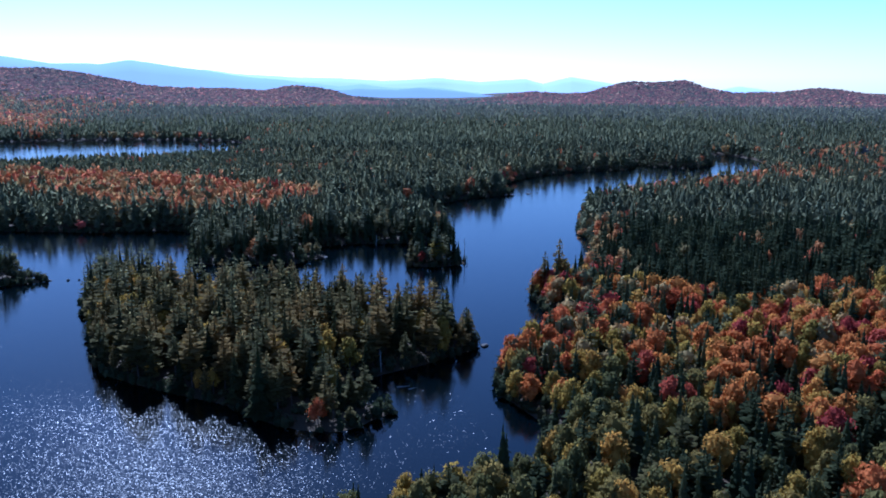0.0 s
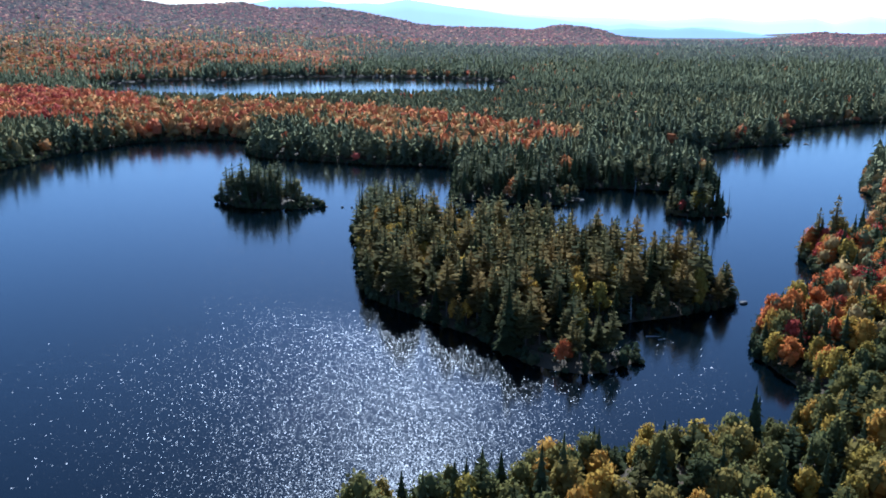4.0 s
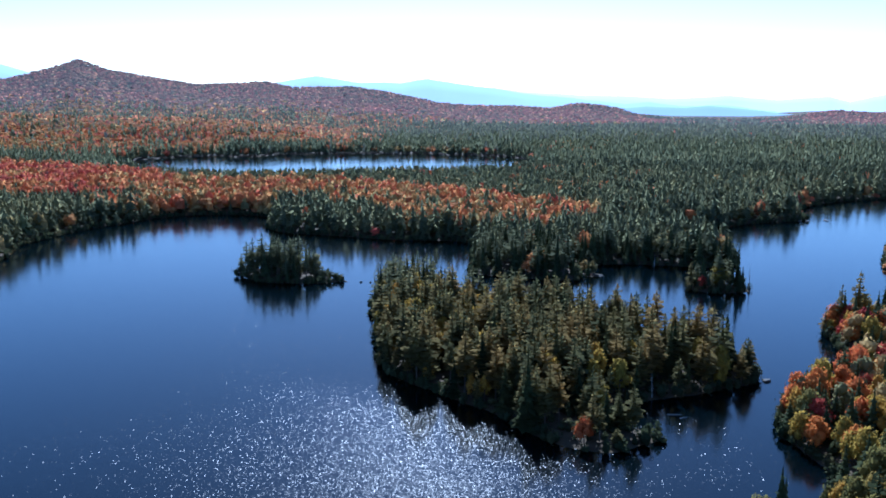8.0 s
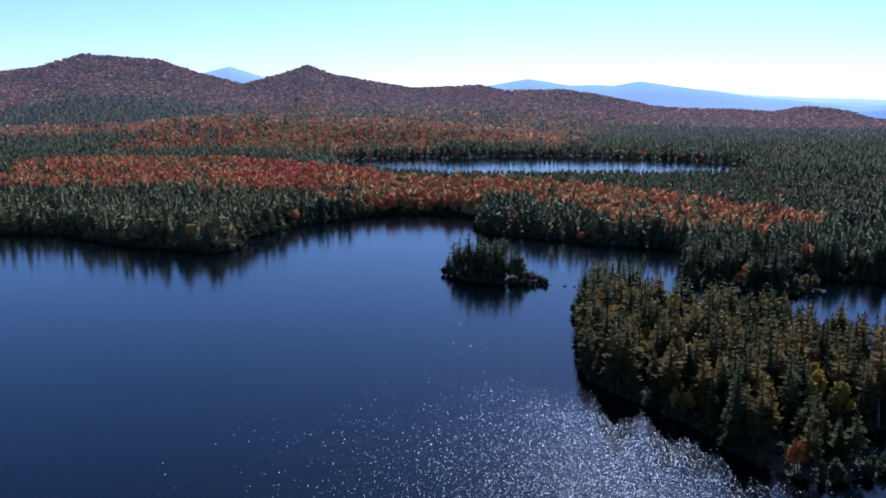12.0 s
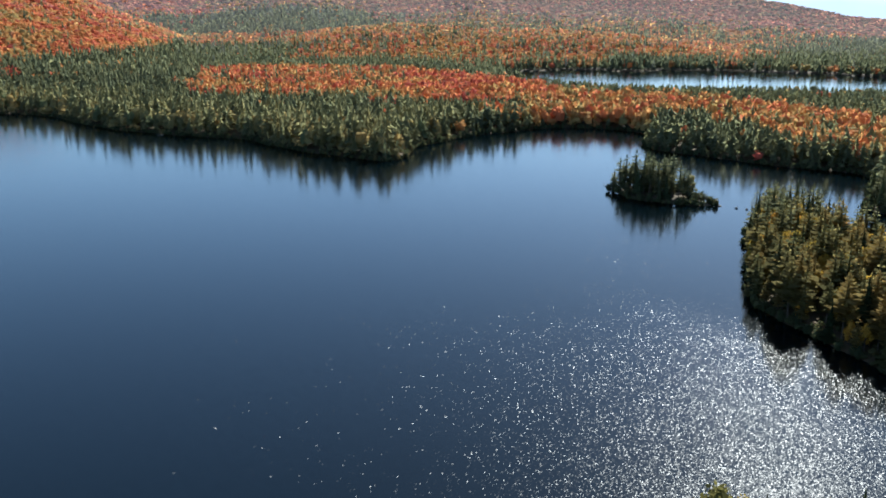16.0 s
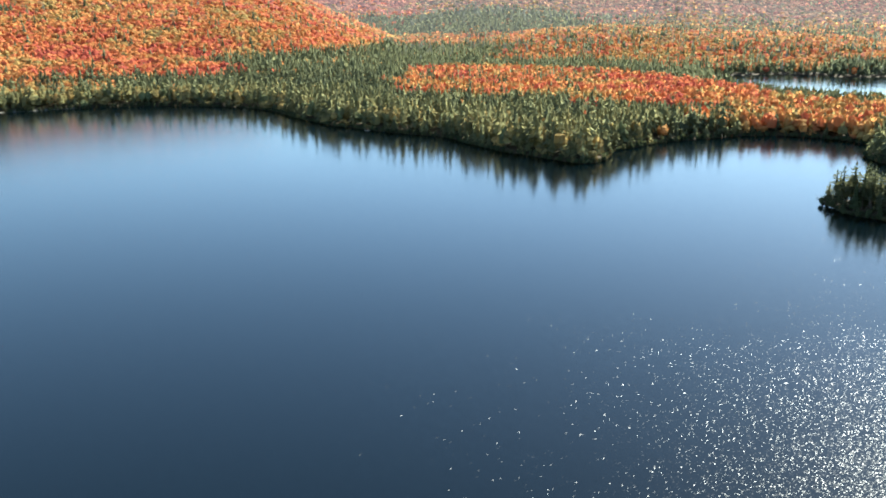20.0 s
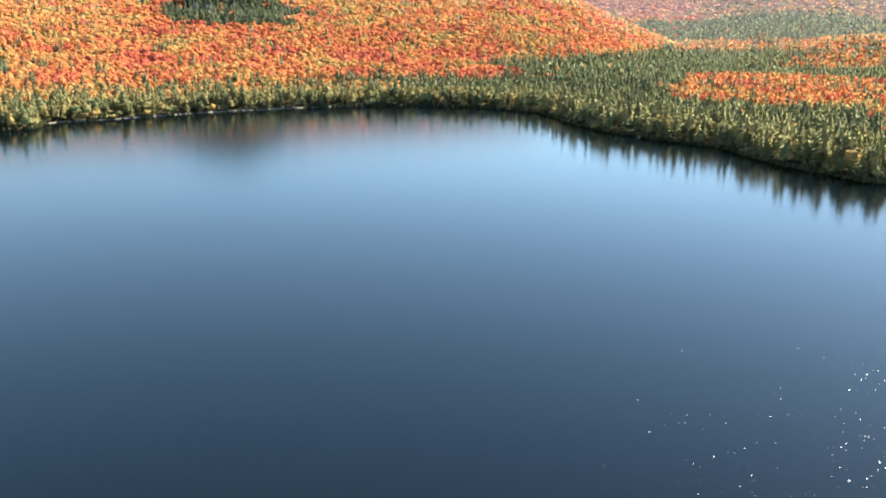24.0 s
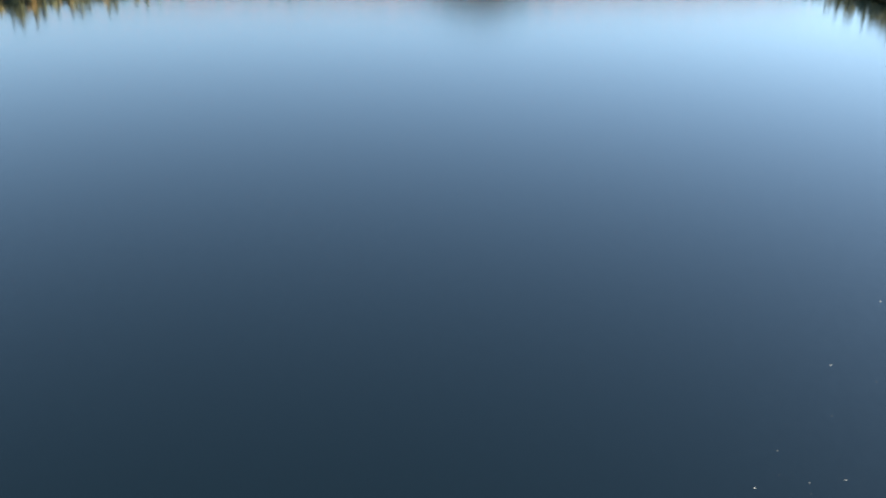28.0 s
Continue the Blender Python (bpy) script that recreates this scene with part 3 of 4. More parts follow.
def pine(layers, per, start):
    """White pine: bare lower trunk, uneven level plates of needles."""
    parts = []
    lean = rng.uniform(-0.03, 0.03, 2)
    for k in range(layers):
        t = k / (layers - 1)
        z = start + (0.97 - start) * t
        rad = 0.5 * (1 - t ** 1.7) ** 0.8 * (0.55 + 0.45 * min(1, t * 4)) + 0.06
        cnt = max(3, int(per * (1 - 0.4 * t)))
        a0 = rng.uniform(0, 6)
        gap = rng.integers(0, cnt) if rng.uniform() < 0.6 else -1
        for j in range(cnt):
            if j == gap:
                continue
            a = a0 + j / cnt * 2 * np.pi + rng.uniform(-0.35, 0.35)
            rr = rad * rng.uniform(0.5, 1.2)
            d = np.array([math.cos(a), math.sin(a), 0])
            o = np.array([lean[0] * t, lean[1] * t, 0])
            lift = rng.uniform(-0.01, 0.045) * (0.4 + t)
            parts.append(sprays(o + d * rr * 0.12 + [0, 0, z], o + d * rr + [0, 0, z + lift], rr * rng.uniform(0.38, 0.6), rng.uniform(0.008, 0.03)))
    parts.append(cone(0.93, 1.03, 0.05, 4, 0.2, *lean))
    parts.append(cone(start + 0.04, 0.95, 0.14, 5, 0.3, *(lean * 0.6)))
    return join_parts(parts), tapered((0, 0, -0.04), (lean[0] * 0.8, lean[1] * 0.8, 0.88), 0.03, 0.010)


def broadleaf(lobes, per, size, level, narrow=1.0):
    """A rounded crown of several masses of leaf clumps on a trunk that forks into limbs."""
    parts = []
    wv, wf = tapered((0, 0, -0.04), (rng.uniform(-0.03, 0.03), rng.uniform(-0.03, 0.03), 0.42), 0.032, 0.02)
    wv, wf = np.array(wv), np.array(wf)
    for k in range(lobes):
        a = k * 2.4 + rng.uniform(-0.4, 0.4)
        t = k / max(1, lobes - 1)
        rr = (0.27 * (1 - t ** 2.2) + 0.02) * narrow
        z = 0.36 + 0.42 * t + rng.uniform(-0.05, 0.05)
        c = np.array([math.cos(a) * rr, math.sin(a) * rr, z])
        rad = np.array([0.24, 0.24, 0.19]) * rng.uniform(0.8, 1.2) * np.array([narrow, narrow, 1])
        parts.append(blob(c, rad * 0.80, 0.2, level))
        parts.append(cards(c, rad, per, size))
        lv, lf = tapered(wv[5:10].mean(0), c, 0.016, 0.006, 4)
        lf = np.array(lf) + len(wv)
        lf[lf == len(wv)] = 5 + k % 5
        wv, wf = np.concatenate([wv, lv]), np.concatenate([wf, lf])
    return join_parts(parts), (wv, wf)


def dome(centre, radii, sides, jag=0.16):
    """A rounded, uneven mass of leaves, open below."""
    rings = []
    for lift, wide in ((-0.55, 0.86), (0.38, 0.84)):
        a = np.arange(sides) / sides * 2 * np.pi + rng.uniform(0, 6)
        rr = wide * (1 + jag * rng.uniform(-1, 1, sides))
        rings.append(np.stack([np.cos(a) * rr, np.sin(a) * rr, lift + jag * rng.uniform(-1, 1, sides)], -1))
    v = np.concatenate(rings + [[[rng.uniform(-0.15, 0.15), rng.uniform(-0.15, 0.15), 1.0]]])
    f = []
    for i in range(sides):
        j = (i + 1) % sides
        f += [(i, j, sides + j), (i, sides + j, sides + i), (sides + i, sides + j, 2 * sides)]
    return v * np.array(radii) + np.array(centre), np.array(f)


def broad_mid():
    """A crown of ragged leaf masses in three lobes."""
    c = rng.uniform(-0.14, 0.14, 2)
    return join_parts([blob((c[0], c[1], 0.64), (0.33, 0.33, 0.32), 0.36), dome((-c[0] * 1.8, -c[1] * 1.8, 0.44), (0.43, 0.43, 0.34), 5, 0.24),
                       cards((0, 0, 0.56), (0.44, 0.44, 0.44), 14, 0.12, 0.0, 0.25)])


def broad_far():
    c = rng.uniform(-0.10, 0.10, 2)
    return join_parts([blob((c[0], c[1], 0.56), (0.42, 0.42, 0.38), 0.34), cards((0, 0, 0.60), (0.46, 0.46, 0.36), 6, 0.19, 0.0, 0.2)])


def broad_tiny():
    return join_parts([dome((0, 0, 0.50), (0.48, 0.48, 0.46), 4, 0.3), cards((0, 0, 0.60), (0.44, 0.44, 0.34), 2, 0.22, 0.0, 0.3)])


def skirts(levels, sides, jag, bare=0.3):
    """A conifer of stacked ragged skirts of boughs, with gaps, round the stem."""
    parts = []
    for z, top, rad in levels:
        a = np.arange(sides) / sides * 2 * np.pi + rng.uniform(0, 6)
        rr = rad * (1 + jag * rng.uniform(-1, 1, sides)) * np.where(np.arange(sides) % 2, 0.72, 1.12)
        lift = np.where(np.arange(sides) % 2, 0.035, -0.02) + 0.03 * rng.uniform(-1, 1, sides)
        o = rng.uniform(-0.04, 0.04, 2)
        v = np.stack([np.cos(a) * rr + o[0], np.sin(a) * rr + o[1], z + lift], -1)
        boughs = [(i, (i + 1) % sides, sides) for i in range(sides) if rng.uniform() > bare]
        parts.append((np.concatenate([v, [[o[0] * 0.4, o[1] * 0.4, top]]]), boughs or [(0, 1, sides)]))
    return join_parts(parts)


def twigs(count, size):
    """Loose bough ends that break up a conifer's outline."""
    parts = []
    for _ in range(count):
        z, a = rng.uniform(0.15, 0.85), rng.uniform(0, 6.3)
        d = np.array([math.cos(a), math.sin(a), 0.0])
        rr = (0.52 * (1 - z) ** 0.7 + 0.07) * rng.uniform(0.9, 1.2)
        parts.append(sprays(d * rr * 0.3 + [0, 0, z + 0.05], d * rr + [0, 0, z - 0.02], size * rng.uniform(0.6, 1.2), 0.03))
    return join_parts(parts)


def conifer_mid(pine_like):
    """Pointed like a spruce, or broad-shouldered and uneven like a white pine."""
    wide = rng.uniform(0.9, 1.1)
    if pine_like:
        profile = (0.34, 0.46, 0.50, 0.45, 0.38, 0.29, 0.17)
        steps = [(0.16 + 0.118 * k, 0.31 + 0.118 * k, r * wide * rng.uniform(0.75, 1.2)) for k, r in enumerate(profile)]
        return join_parts([skirts(steps, 7, 0.42, 0.3), twigs(8, 0.12), cone(0.86, 1.03, 0.10, 4, 0.3)])
    steps = [(0.10 + 0.125 * k, 0.29 + 0.125 * k + 0.03 * (k > 4), (0.50 - 0.062 * k) * wide * rng.uniform(0.85, 1.15)) for k in range(7)]
    return join_parts([skirts(steps, 7, 0.3, 0.34), twigs(7, 0.10), cone(0.80, 1.04, 0.09, 4, 0.2)])


def conifer_far():
    wide = rng.uniform(0.85, 1.1)
    return skirts([(0.10, 0.42, 0.50 * wide), (0.32, 0.62, 0.42 * wide), (0.55, 0.82, 0.32), (0.76, 1.04, 0.19)], 6, 0.3, 0.28)


# ---- where trees stand ----
def place_trees():
    """Jittered rings; thinner with distance and outside the wide front."""
    xs, ys = [], []
    r = 60.0
    while r < 3360:
        s = min(3.8 + 0.0029 * r + 0.004 * max(0.0, r - 1800), 16.0)
        n = int(radians(156) * r / s)
        a = np.radians(-36) + (np.arange(n) + rng.uniform(0.1, 0.9, n)) * radians(156) / n
        rr = r + rng.uniform(-0.5, 0.5, n) * s
        xs.append(-np.sin(a) * rr)
        ys.append(np.cos(a) * rr)
        r += s * 0.95
    r = 40.0
    while r < 1500:
        s = 14 + 0.016 * r
        n = int(radians(204) * r / s)
        a = np.radians(120) + (np.arange(n) + rng.uniform(0.1, 0.9, n)) * radians(204) / n
        xs.append(-np.sin(a) * (r + rng.uniform(-0.5, 0.5, n) * s))
        ys.append(np.cos(a) * (r + rng.uniform(-0.5, 0.5, n) * s))
        r += s
    return np.concatenate(xs), np.concatenate(ys)


PX, PY = place_trees()
PS = shore_at(PX, PY)
keep = PS > 0.5
thin = rng.uniform(size=len(PX))
keep &= ~((PX > -70) & (PY < 420) & (thin < 0.31) & (PS > 5))
keep &= ~((np.hypot(PX, PY) > 430) & (np.hypot(PX, PY) < 1120) & (thin < 0.16) & (PS > 6))
under = (PX > -70) & (PY < 420) & (thin < 0.42) & (PS > 5)
keep &= ~((PX < 0) & (PX > -48) & (PY > 225) & (PY < 264) & (thin < 0.45))
keep &= ~((PX < 20) & (PX > -175) & (PY > 200) & (PY < 450) & (thin < 0.28) & (PS > 4))
PX, PY, PS, under = PX[keep], PY[keep], PS[keep], under[keep]
PR, PA = np.hypot(PX, PY), np.degrees(np.arctan2(-PX, PY))
PZ = ground_height(PX, PY) - 0.15
N1, N2 = fbm(PX, PY, 130, 101, 3), fbm(PX, PY, 45, 111, 2)
U = rng.uniform(size=len(PX))


def inside(points):
    return signed_distance(PX, PY, np.array(points, float))


# share of needle trees, area by area
conif = np.where(N1 + 0.25 * (N2 - 0.5) > 0.74, 0.5, 0.955)
east = inside([(-70, 130), (-70, -60), (80, -200), (900, -200), (900, 1300), (430, 1300), (330, 860), (240, 780), (120, 660), (80, 560), (95, 480), (40, 400), (10, 300), (35, 225), (0, 195), (-30, 175)])
conif = np.where(east > -14, np.where(N2 > 0.62, 0.45, 0.22), conif)
conif = np.where((east > 0) & (PY > 430) & (N1 < 0.6), 0.85, conif)
conif = np.where((east > -14) & (PR < 235), np.where(N2 > 0.5, 0.46, 0.30), conif)
conif = np.where((east > 0) & (PR < 270) & (PA < -15 + 6 * (N2 - 0.5)), 0.6, conif)
conif = np.where((east > -14) & under, 1.0, conif)      # young spruces between the maples
grove = inside([(95, 470), (90, 378), (122, 350), (170, 372), (220, 395), (420, 470), (520, 720), (142, 640), (120, 560)])
conif = np.where(grove + 14 * (N2 - 0.5) > 0, 0.98, conif)
on_isle = inside(ISLAND) > -4
conif = np.where(on_isle, np.where(N2 > 0.66, 0.72, 0.93), conif)
conif = np.where(on_isle & (np.hypot(PX + 130, PY - 348) < 26), 0.5, conif)
conif = np.where((inside(SMALL_ISLAND) > -4) | (inside(ISLET) > -4), 0.95, conif)
north_patch = inside([(-470, 560), (-330, 640), (-180, 575), (-120, 590), (-90, 680), (-240, 760), (-420, 800), (-560, 760)]) + 50 * (N2 - 0.5)
conif = np.where(north_patch > 0, 0.16, conif)
west_patch = inside([(-585, 560), (-785, 485), (-900, 525), (-1130, 740), (-1080, 830), (-900, 910), (-620, 850), (-500, 700)]) + 70 * (N2 - 0.5)
conif = np.where(west_patch > 0, 0.14, conif)
strip = (PS < 60) & (PX < -300) & (PA > 42) & (PR < 1100)
conif = np.where(strip, np.where(PA < 70, 0.72, 0.5), conif)
BA, BR = PA + 5 * (N2 - 0.5) + 4 * (N1 - 0.5), PR + 130 * (N2 - 0.5)
red_hill = (BA > 58) & (PR > 1045 + 60 * (N2 - 0.5)) & (ground_height(PX, PY) > np.where(BA < 70, 24 + 8 * N2, 9 + 5 * N2))
conif = np.where(red_hill, 0.05, conif)
conif = np.where((PA + 3 * (N2 - 0.5) > 99) & (BR > 1160) & (BR < 1235) & (BA < 108), 0.92, conif)
slope_foot = (PA + 8 * (N1 - 0.5) > 76) & (PS >= 38) & (PS < 400) & (PR < 1100) & ~red_hill
conif = np.where(slope_foot, 0.16, conif)
knob_top = (np.abs(BA - 86.6) < 3.8) & (PR > 1440) & (PR < 1760)
conif = np.where(knob_top, 0.97, conif)
foothill = (PA + 14 * (N1 - 0.5) + 8 * (N2 - 0.5) > 22) & (PR > 1330) & ~red_hill
conif = np.where(foothill, np.where(N1 > 0.62, 0.5, 0.14), conif)
flat = (BA > 43) & (BA < 69.5) & (BR > 985) & (BR < np.where(BA > 53, 1800, 1470)) & ~red_hill & (west_patch <= 0) | ((BA > 47) & (BA < 60) & (BR > 2050) & (BR < 2500))
conif = np.where(flat, 0.93, conif)
far_grove = (PA > 25.4) & (PA < 32.2) & (PR > 1240) & (PR < 1560 + 80 * (N2 - 0.5))
conif = np.where(far_grove, 0.97, conif)
conif = np.where((BA > 5) & (BA <= 28) & (PR > 2500), 0.12, conif)
conif = np.where((PA < -4) & (PR > 2650), 0.2, conif)
conif = np.where((PS < 30) & (PR > 1000) & (PA < 48), 0.92, conif)
IS_CON = U < conif

# hue of each tree on its ramp
leaf_tint = np.clip(rng.normal(0.46, 0.21, len(PX)) + 0.5 * (N1 - 0.5), 0, 1)
hill_tint = np.clip(rng.normal(0.64, 0.16, len(PX)) + 0.8 * (N2 - 0.5) + 0.5 * (N1 - 0.5), 0.10, 1)
leaf_tint = np.where(slope_foot, np.clip(rng.normal(0.42, 0.16, len(PX)), 0, 1), leaf_tint)
leaf_tint = np.where(red_hill | (west_patch > 0), hill_tint, leaf_tint)
leaf_tint = np.where(strip | on_isle, np.clip(rng.normal(0.13, 0.10, len(PX)), 0, 0.8), leaf_tint)
leaf_tint = np.where(east > -14, np.clip(leaf_tint - 0.02, 0, 1), leaf_tint)
leaf_tint = np.where((east > -14) & (PR < 235), leaf_tint * 0.6, leaf_tint)
leaf_tint = np.where(foothill, np.clip(rng.normal(np.where(PR > 2000, 0.42, 0.55), 0.18, len(PX)) + 0.7 * (N1 - 0.5), 0.02, 0.95), leaf_tint)
need_tint = np.clip(rng.normal(0.28, 0.18, len(PX)) + 0.3 * (N1 - 0.5), 0, 1)
need_tint = np.where(on_isle | strip, np.clip(need_tint + 0.36, 0, 1), need_tint)
need_tint = np.where(strip, np.clip(need_tint - 0.12, 0, 1), need_tint)
need_tint = np.where(grove > 0, need_tint * 0.7, need_tint)
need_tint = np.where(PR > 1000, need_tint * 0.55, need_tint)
point = (east > -14) & (PX < 65) & (PY > 205) & (PY < 310)
leaf_tint = np.where(point, leaf_tint * 0.8, leaf_tint)
need_tint = np.where(knob_top | far_grove, 0.0, need_tint)
HT = np.where(IS_CON, np.where(PR > 450, 13 + 10 * rng.uniform(size=len(PX)) ** 1.3, rng.uniform(13, 20, len(PX))), rng.uniform(10.5, 15.5, len(PX)))
HT = np.where(on_isle & IS_CON, rng.uniform(15, 24, len(PX)), HT)
spit = (PX < 0) & (PX > -48) & (PY > 225) & (PY < 264)
HT = np.where(spit, HT * 0.72, HT)
HT = np.where((inside(SMALL_ISLAND) > -4) & (PX > -213), HT * 0.35, HT)
edge = PS < 4.5
HT = np.where(edge, HT * np.where(on_isle & ~spit, rng.uniform(0.6, 1.0, len(PX)), rng.uniform(0.3, 0.85, len(PX))), HT)
WD = np.where(IS_CON, HT * rng.uniform(0.34, 0.46, len(PX)), HT * rng.uniform(0.58, 0.80, len(PX)))
WD = np.where(edge, np.maximum(WD, 4.0), WD)
WD = np.where((east > -14) & ~IS_CON & ~edge & (PR < 420), HT * rng.uniform(0.64, 0.92, len(PX)), WD)
HT = np.where((east > -14) & IS_CON & (PR < 330) & (grove < 0), HT * np.where(under, rng.uniform(0.42, 0.66, len(PX)), rng.uniform(0.65, 1.0, len(PX))), HT)
HT = np.where((PR > 760) & (PR < 1130) & (PA > 10) & (PA < 45), np.minimum(HT, 15.5), HT)
WD = np.where(on_isle & IS_CON & ~edge, HT * rng.uniform(0.34, 0.50, len(PX)), WD)
SPACE = np.minimum(3.8 + 0.0029 * PR + 0.004 * np.maximum(0, PR - 1800), 16.0)      # metres between neighbours
WD = np.where((PR > 430) & IS_CON, np.maximum(WD * rng.uniform(0.9, 1.25, len(PX)), SPACE * rng.uniform(0.8, 1.15, len(PX))), WD)
WD = np.where((PR > 430) & ~IS_CON, np.maximum(WD, SPACE * rng.uniform(1.25, 1.75, len(PX))), WD)
HT = np.where(strip, HT * 1.2, HT)
HT = np.where(~IS_CON & ((north_patch > 0) | (west_patch > 0)), HT * 1.22, HT)
HT = np.where(far_grove, HT * 1.1, HT)
HT = np.where(IS_CON & (PR > 2600), HT * 0.62, HT)
HT = np.where(~IS_CON & (PR > 1040), HT * 0.92, HT)
ROT = rng.uniform(0, 2 * np.pi, len(PX))


def scatter(name, label, shapes, pick, tint, mats, soft=False):
    """Many trees as one mesh: shapes are (crown, trunk or None)."""
    ids = np.flatnonzero(pick)
    vs, fs, ts, ms, off = [], [], [], [], 0
    which = rng.integers(0, len(shapes), len(ids))
    for k, (crown, wood) in enumerate(shapes):
        sel = ids[which == k]
        if not len(sel):
            continue
        v, f = crown
        slot = np.zeros(len(f), int)
        if wood is not None:
            v, f = join_parts([crown, wood])
            slot = np.concatenate([slot, np.ones(len(wood[1]), int)])
        c, s = np.cos(ROT[sel])[:, None], np.sin(ROT[sel])[:, None]
        x, y = v[None, :, 0] * WD[sel][:, None], v[None, :, 1] * WD[sel][:, None]
        P = np.stack([x * c - y * s + PX[sel][:, None], x * s + y * c + PY[sel][:, None], v[None, :, 2] * HT[sel][:, None] + PZ[sel][:, None]], -1)
        vs.append(P.reshape(-1, 3))
        fs.append((f[None] + (np.arange(len(sel)) * len(v))[:, None, None]).reshape(-1, 3) + off)
        ts.append(np.repeat(tint[sel], len(v)))
        ms.append(np.tile(slot, len(sel)))
        off += len(sel) * len(v)
    if not vs:
        return None
    ob = mesh_object(name, np.concatenate(vs), np.concatenate(fs), mats, tint=np.concatenate(ts), slot=np.concatenate(ms), soft=soft)
    return tagged(ob, label, "forest", kind="stuff")


near_band, mid_band = PR < 540, (PR >= 540) & (PR < 1120)
far_band = PR >= 1120
front = (PA > -36) & (PA < 120)
near_band &= front
mid_band = (mid_band | ((PR < 1120) & ~front))
pines = [pine(11, 7, s) for s in (0.22, 0.30, 0.36, 0.28)]
spruces = [spruce(10, 7, False) for _ in range(3)]
broads = [broadleaf(5, 16, 0.06, 0) for _ in range(4)]
SPRUCY = rng.uniform(size=len(PX)) < np.where(on_isle | (inside(SMALL_ISLAND) > -4), 0.14, np.where(east > -14, 0.7, 0.5))


# ---- low growth along the water's edge ----
def bush():
    return join_parts([blob((rng.uniform(-0.15, 0.15), rng.uniform(-0.15, 0.15), 0.36), (0.32, 0.32, 0.36), 0.35), cards((0, 0, 0.42), (0.48, 0.48, 0.5), 26, 0.13)])


def shore_bushes():
    shapes = [bush() for _ in range(5)]
    vs, fs, ts, off = [], [], [], 0
    for poly, wob in ((MAIN_LAKE, 5), (ISLAND, 5), (SMALL_ISLAND, 4), (ISLET, 3)):
        p = rounded(poly, wob, 11 if poly is MAIN_LAKE else 21)
        q = np.roll(p, -1, 0)
        for (ax, ay), (bx, by) in zip(p, q):
            length = math.hypot(bx - ax, by - ay)
            for k in range(max(1, int(length / 2.0))):
                t = (k + rng.uniform()) / max(1, int(length / 2.0))
                x, y = ax + (bx - ax) * t + rng.normal() * 0.8, ay + (by - ay) * t + rng.normal() * 0.8
                az = math.degrees(math.atan2(-x, y))
                if x < -885 and -118 < y < 130 and rng.uniform() < 0.8:
                    continue
                if not (-36 < az < 118 and math.hypot(x, y) < 1050) or rng.uniform() < 0.12:
                    continue
                v, f = shapes[int(rng.integers(0, 5))]
                w, h = rng.uniform(2.4, 5.0), rng.uniform(2.0, 6.0)
                vs.append(v * [w, w, h] + [x, y, -0.15])
                fs.append(f + off)
                off += len(v)
                ts.append(np.full(len(v), np.clip(rng.normal(0.35, 0.25), 0, 1)))
    for poly, count in ((ISLAND, 900), (SMALL_ISLAND, 90), (ISLET, 20)):
        p = np.array(poly, float)
        lo, hi = p.min(0), p.max(0)
        x, y = rng.uniform(lo[0], hi[0], count * 3), rng.uniform(lo[1], hi[1], count * 3)
        ok = np.flatnonzero(signed_distance(x, y, p) > 1.0)[:count]
        z = ground_height(x[ok], y[ok]) - 0.2
        for i, zz in zip(ok, z):
            v, f = shapes[int(rng.integers(0, 5))]
            w, h = rng.uniform(2.2, 4.8), rng.uniform(1.2, 4.0)
            vs.append(v * [w, w, h] + [x[i], y[i], zz])
            fs.append(f + off)
            off += len(v)
            ts.append(np.full(len(v), np.clip(rng.normal(0.4, 0.3), 0, 1)))
    ob = mesh_object("shore_shrubs", np.concatenate(vs), np.concatenate(fs), [M_SHRUB], tint=np.concatenate(ts))
    tagged(ob, "dark low shrubs under the trees and along the water", "shrubs", kind="stuff")


shore_bushes()


# ---- single trees: those near the hovering point ----
def tree(kind, crown, wood, leaf, label, group):
    root = tagged(new(kind), label, "tree", group)
    for nm, (v, f), mat in (("trunk", wood, M_BARK), ("crown", crown, leaf)):
        mesh_object(nm, v, f, [mat], root)
    return root


def grow(kind, shapes, pick, leaf, label, group, most=285):
    """The nearest trees of one kind as things of their own."""
    ids = np.flatnonzero(pick)
    ids = ids[np.argsort(PR[ids])][:most]
    first = {}
    for i in ids:
        k = int(rng.integers(0, len(shapes)))
        if k not in first:
            first[k] = tree(kind, *shapes[k], leaf, label, group)
            ob = first[k]
        else:
            ob = copy_thing(first[k], Matrix.Identity(4))
        ob.matrix_basis = Matrix.LocRotScale((PX[i], PY[i], PZ[i]), Euler((0, 0, ROT[i])), (WD[i], WD[i], HT[i]))
    taken[ids] = True


taken = np.zeros(len(PX), bool)
single = near_band & (PR < 420)
on_hill = single & (east > -14) & ~on_isle
fine_broads = [broadleaf(9, 44, 0.040, 0) for _ in range(5)]
fine_narrow = [broadleaf(8, 44, 0.042, 0, 0.78) for _ in range(4)]
fine_pines = [pine(13, 8, s_) for s_ in (0.16, 0.24, 0.30, 0.36, 0.22)]
fine_spruces = [spruce(13, 8, True) for _ in range(4)]
grow("crimson_maple", fine_broads, on_hill & ~IS_CON & (leaf_tint > 0.70), M_CRIMSON, "crimson autumn maple with a rounded crown on the wooded hillside", "maples on the hillside")
grow("orange_maple", fine_broads, on_hill & ~IS_CON & (leaf_tint > 0.48) & (leaf_tint <= 0.70), M_ORANGE, "bright orange autumn maple with a rounded crown on the wooded hillside", "maples on the hillside")
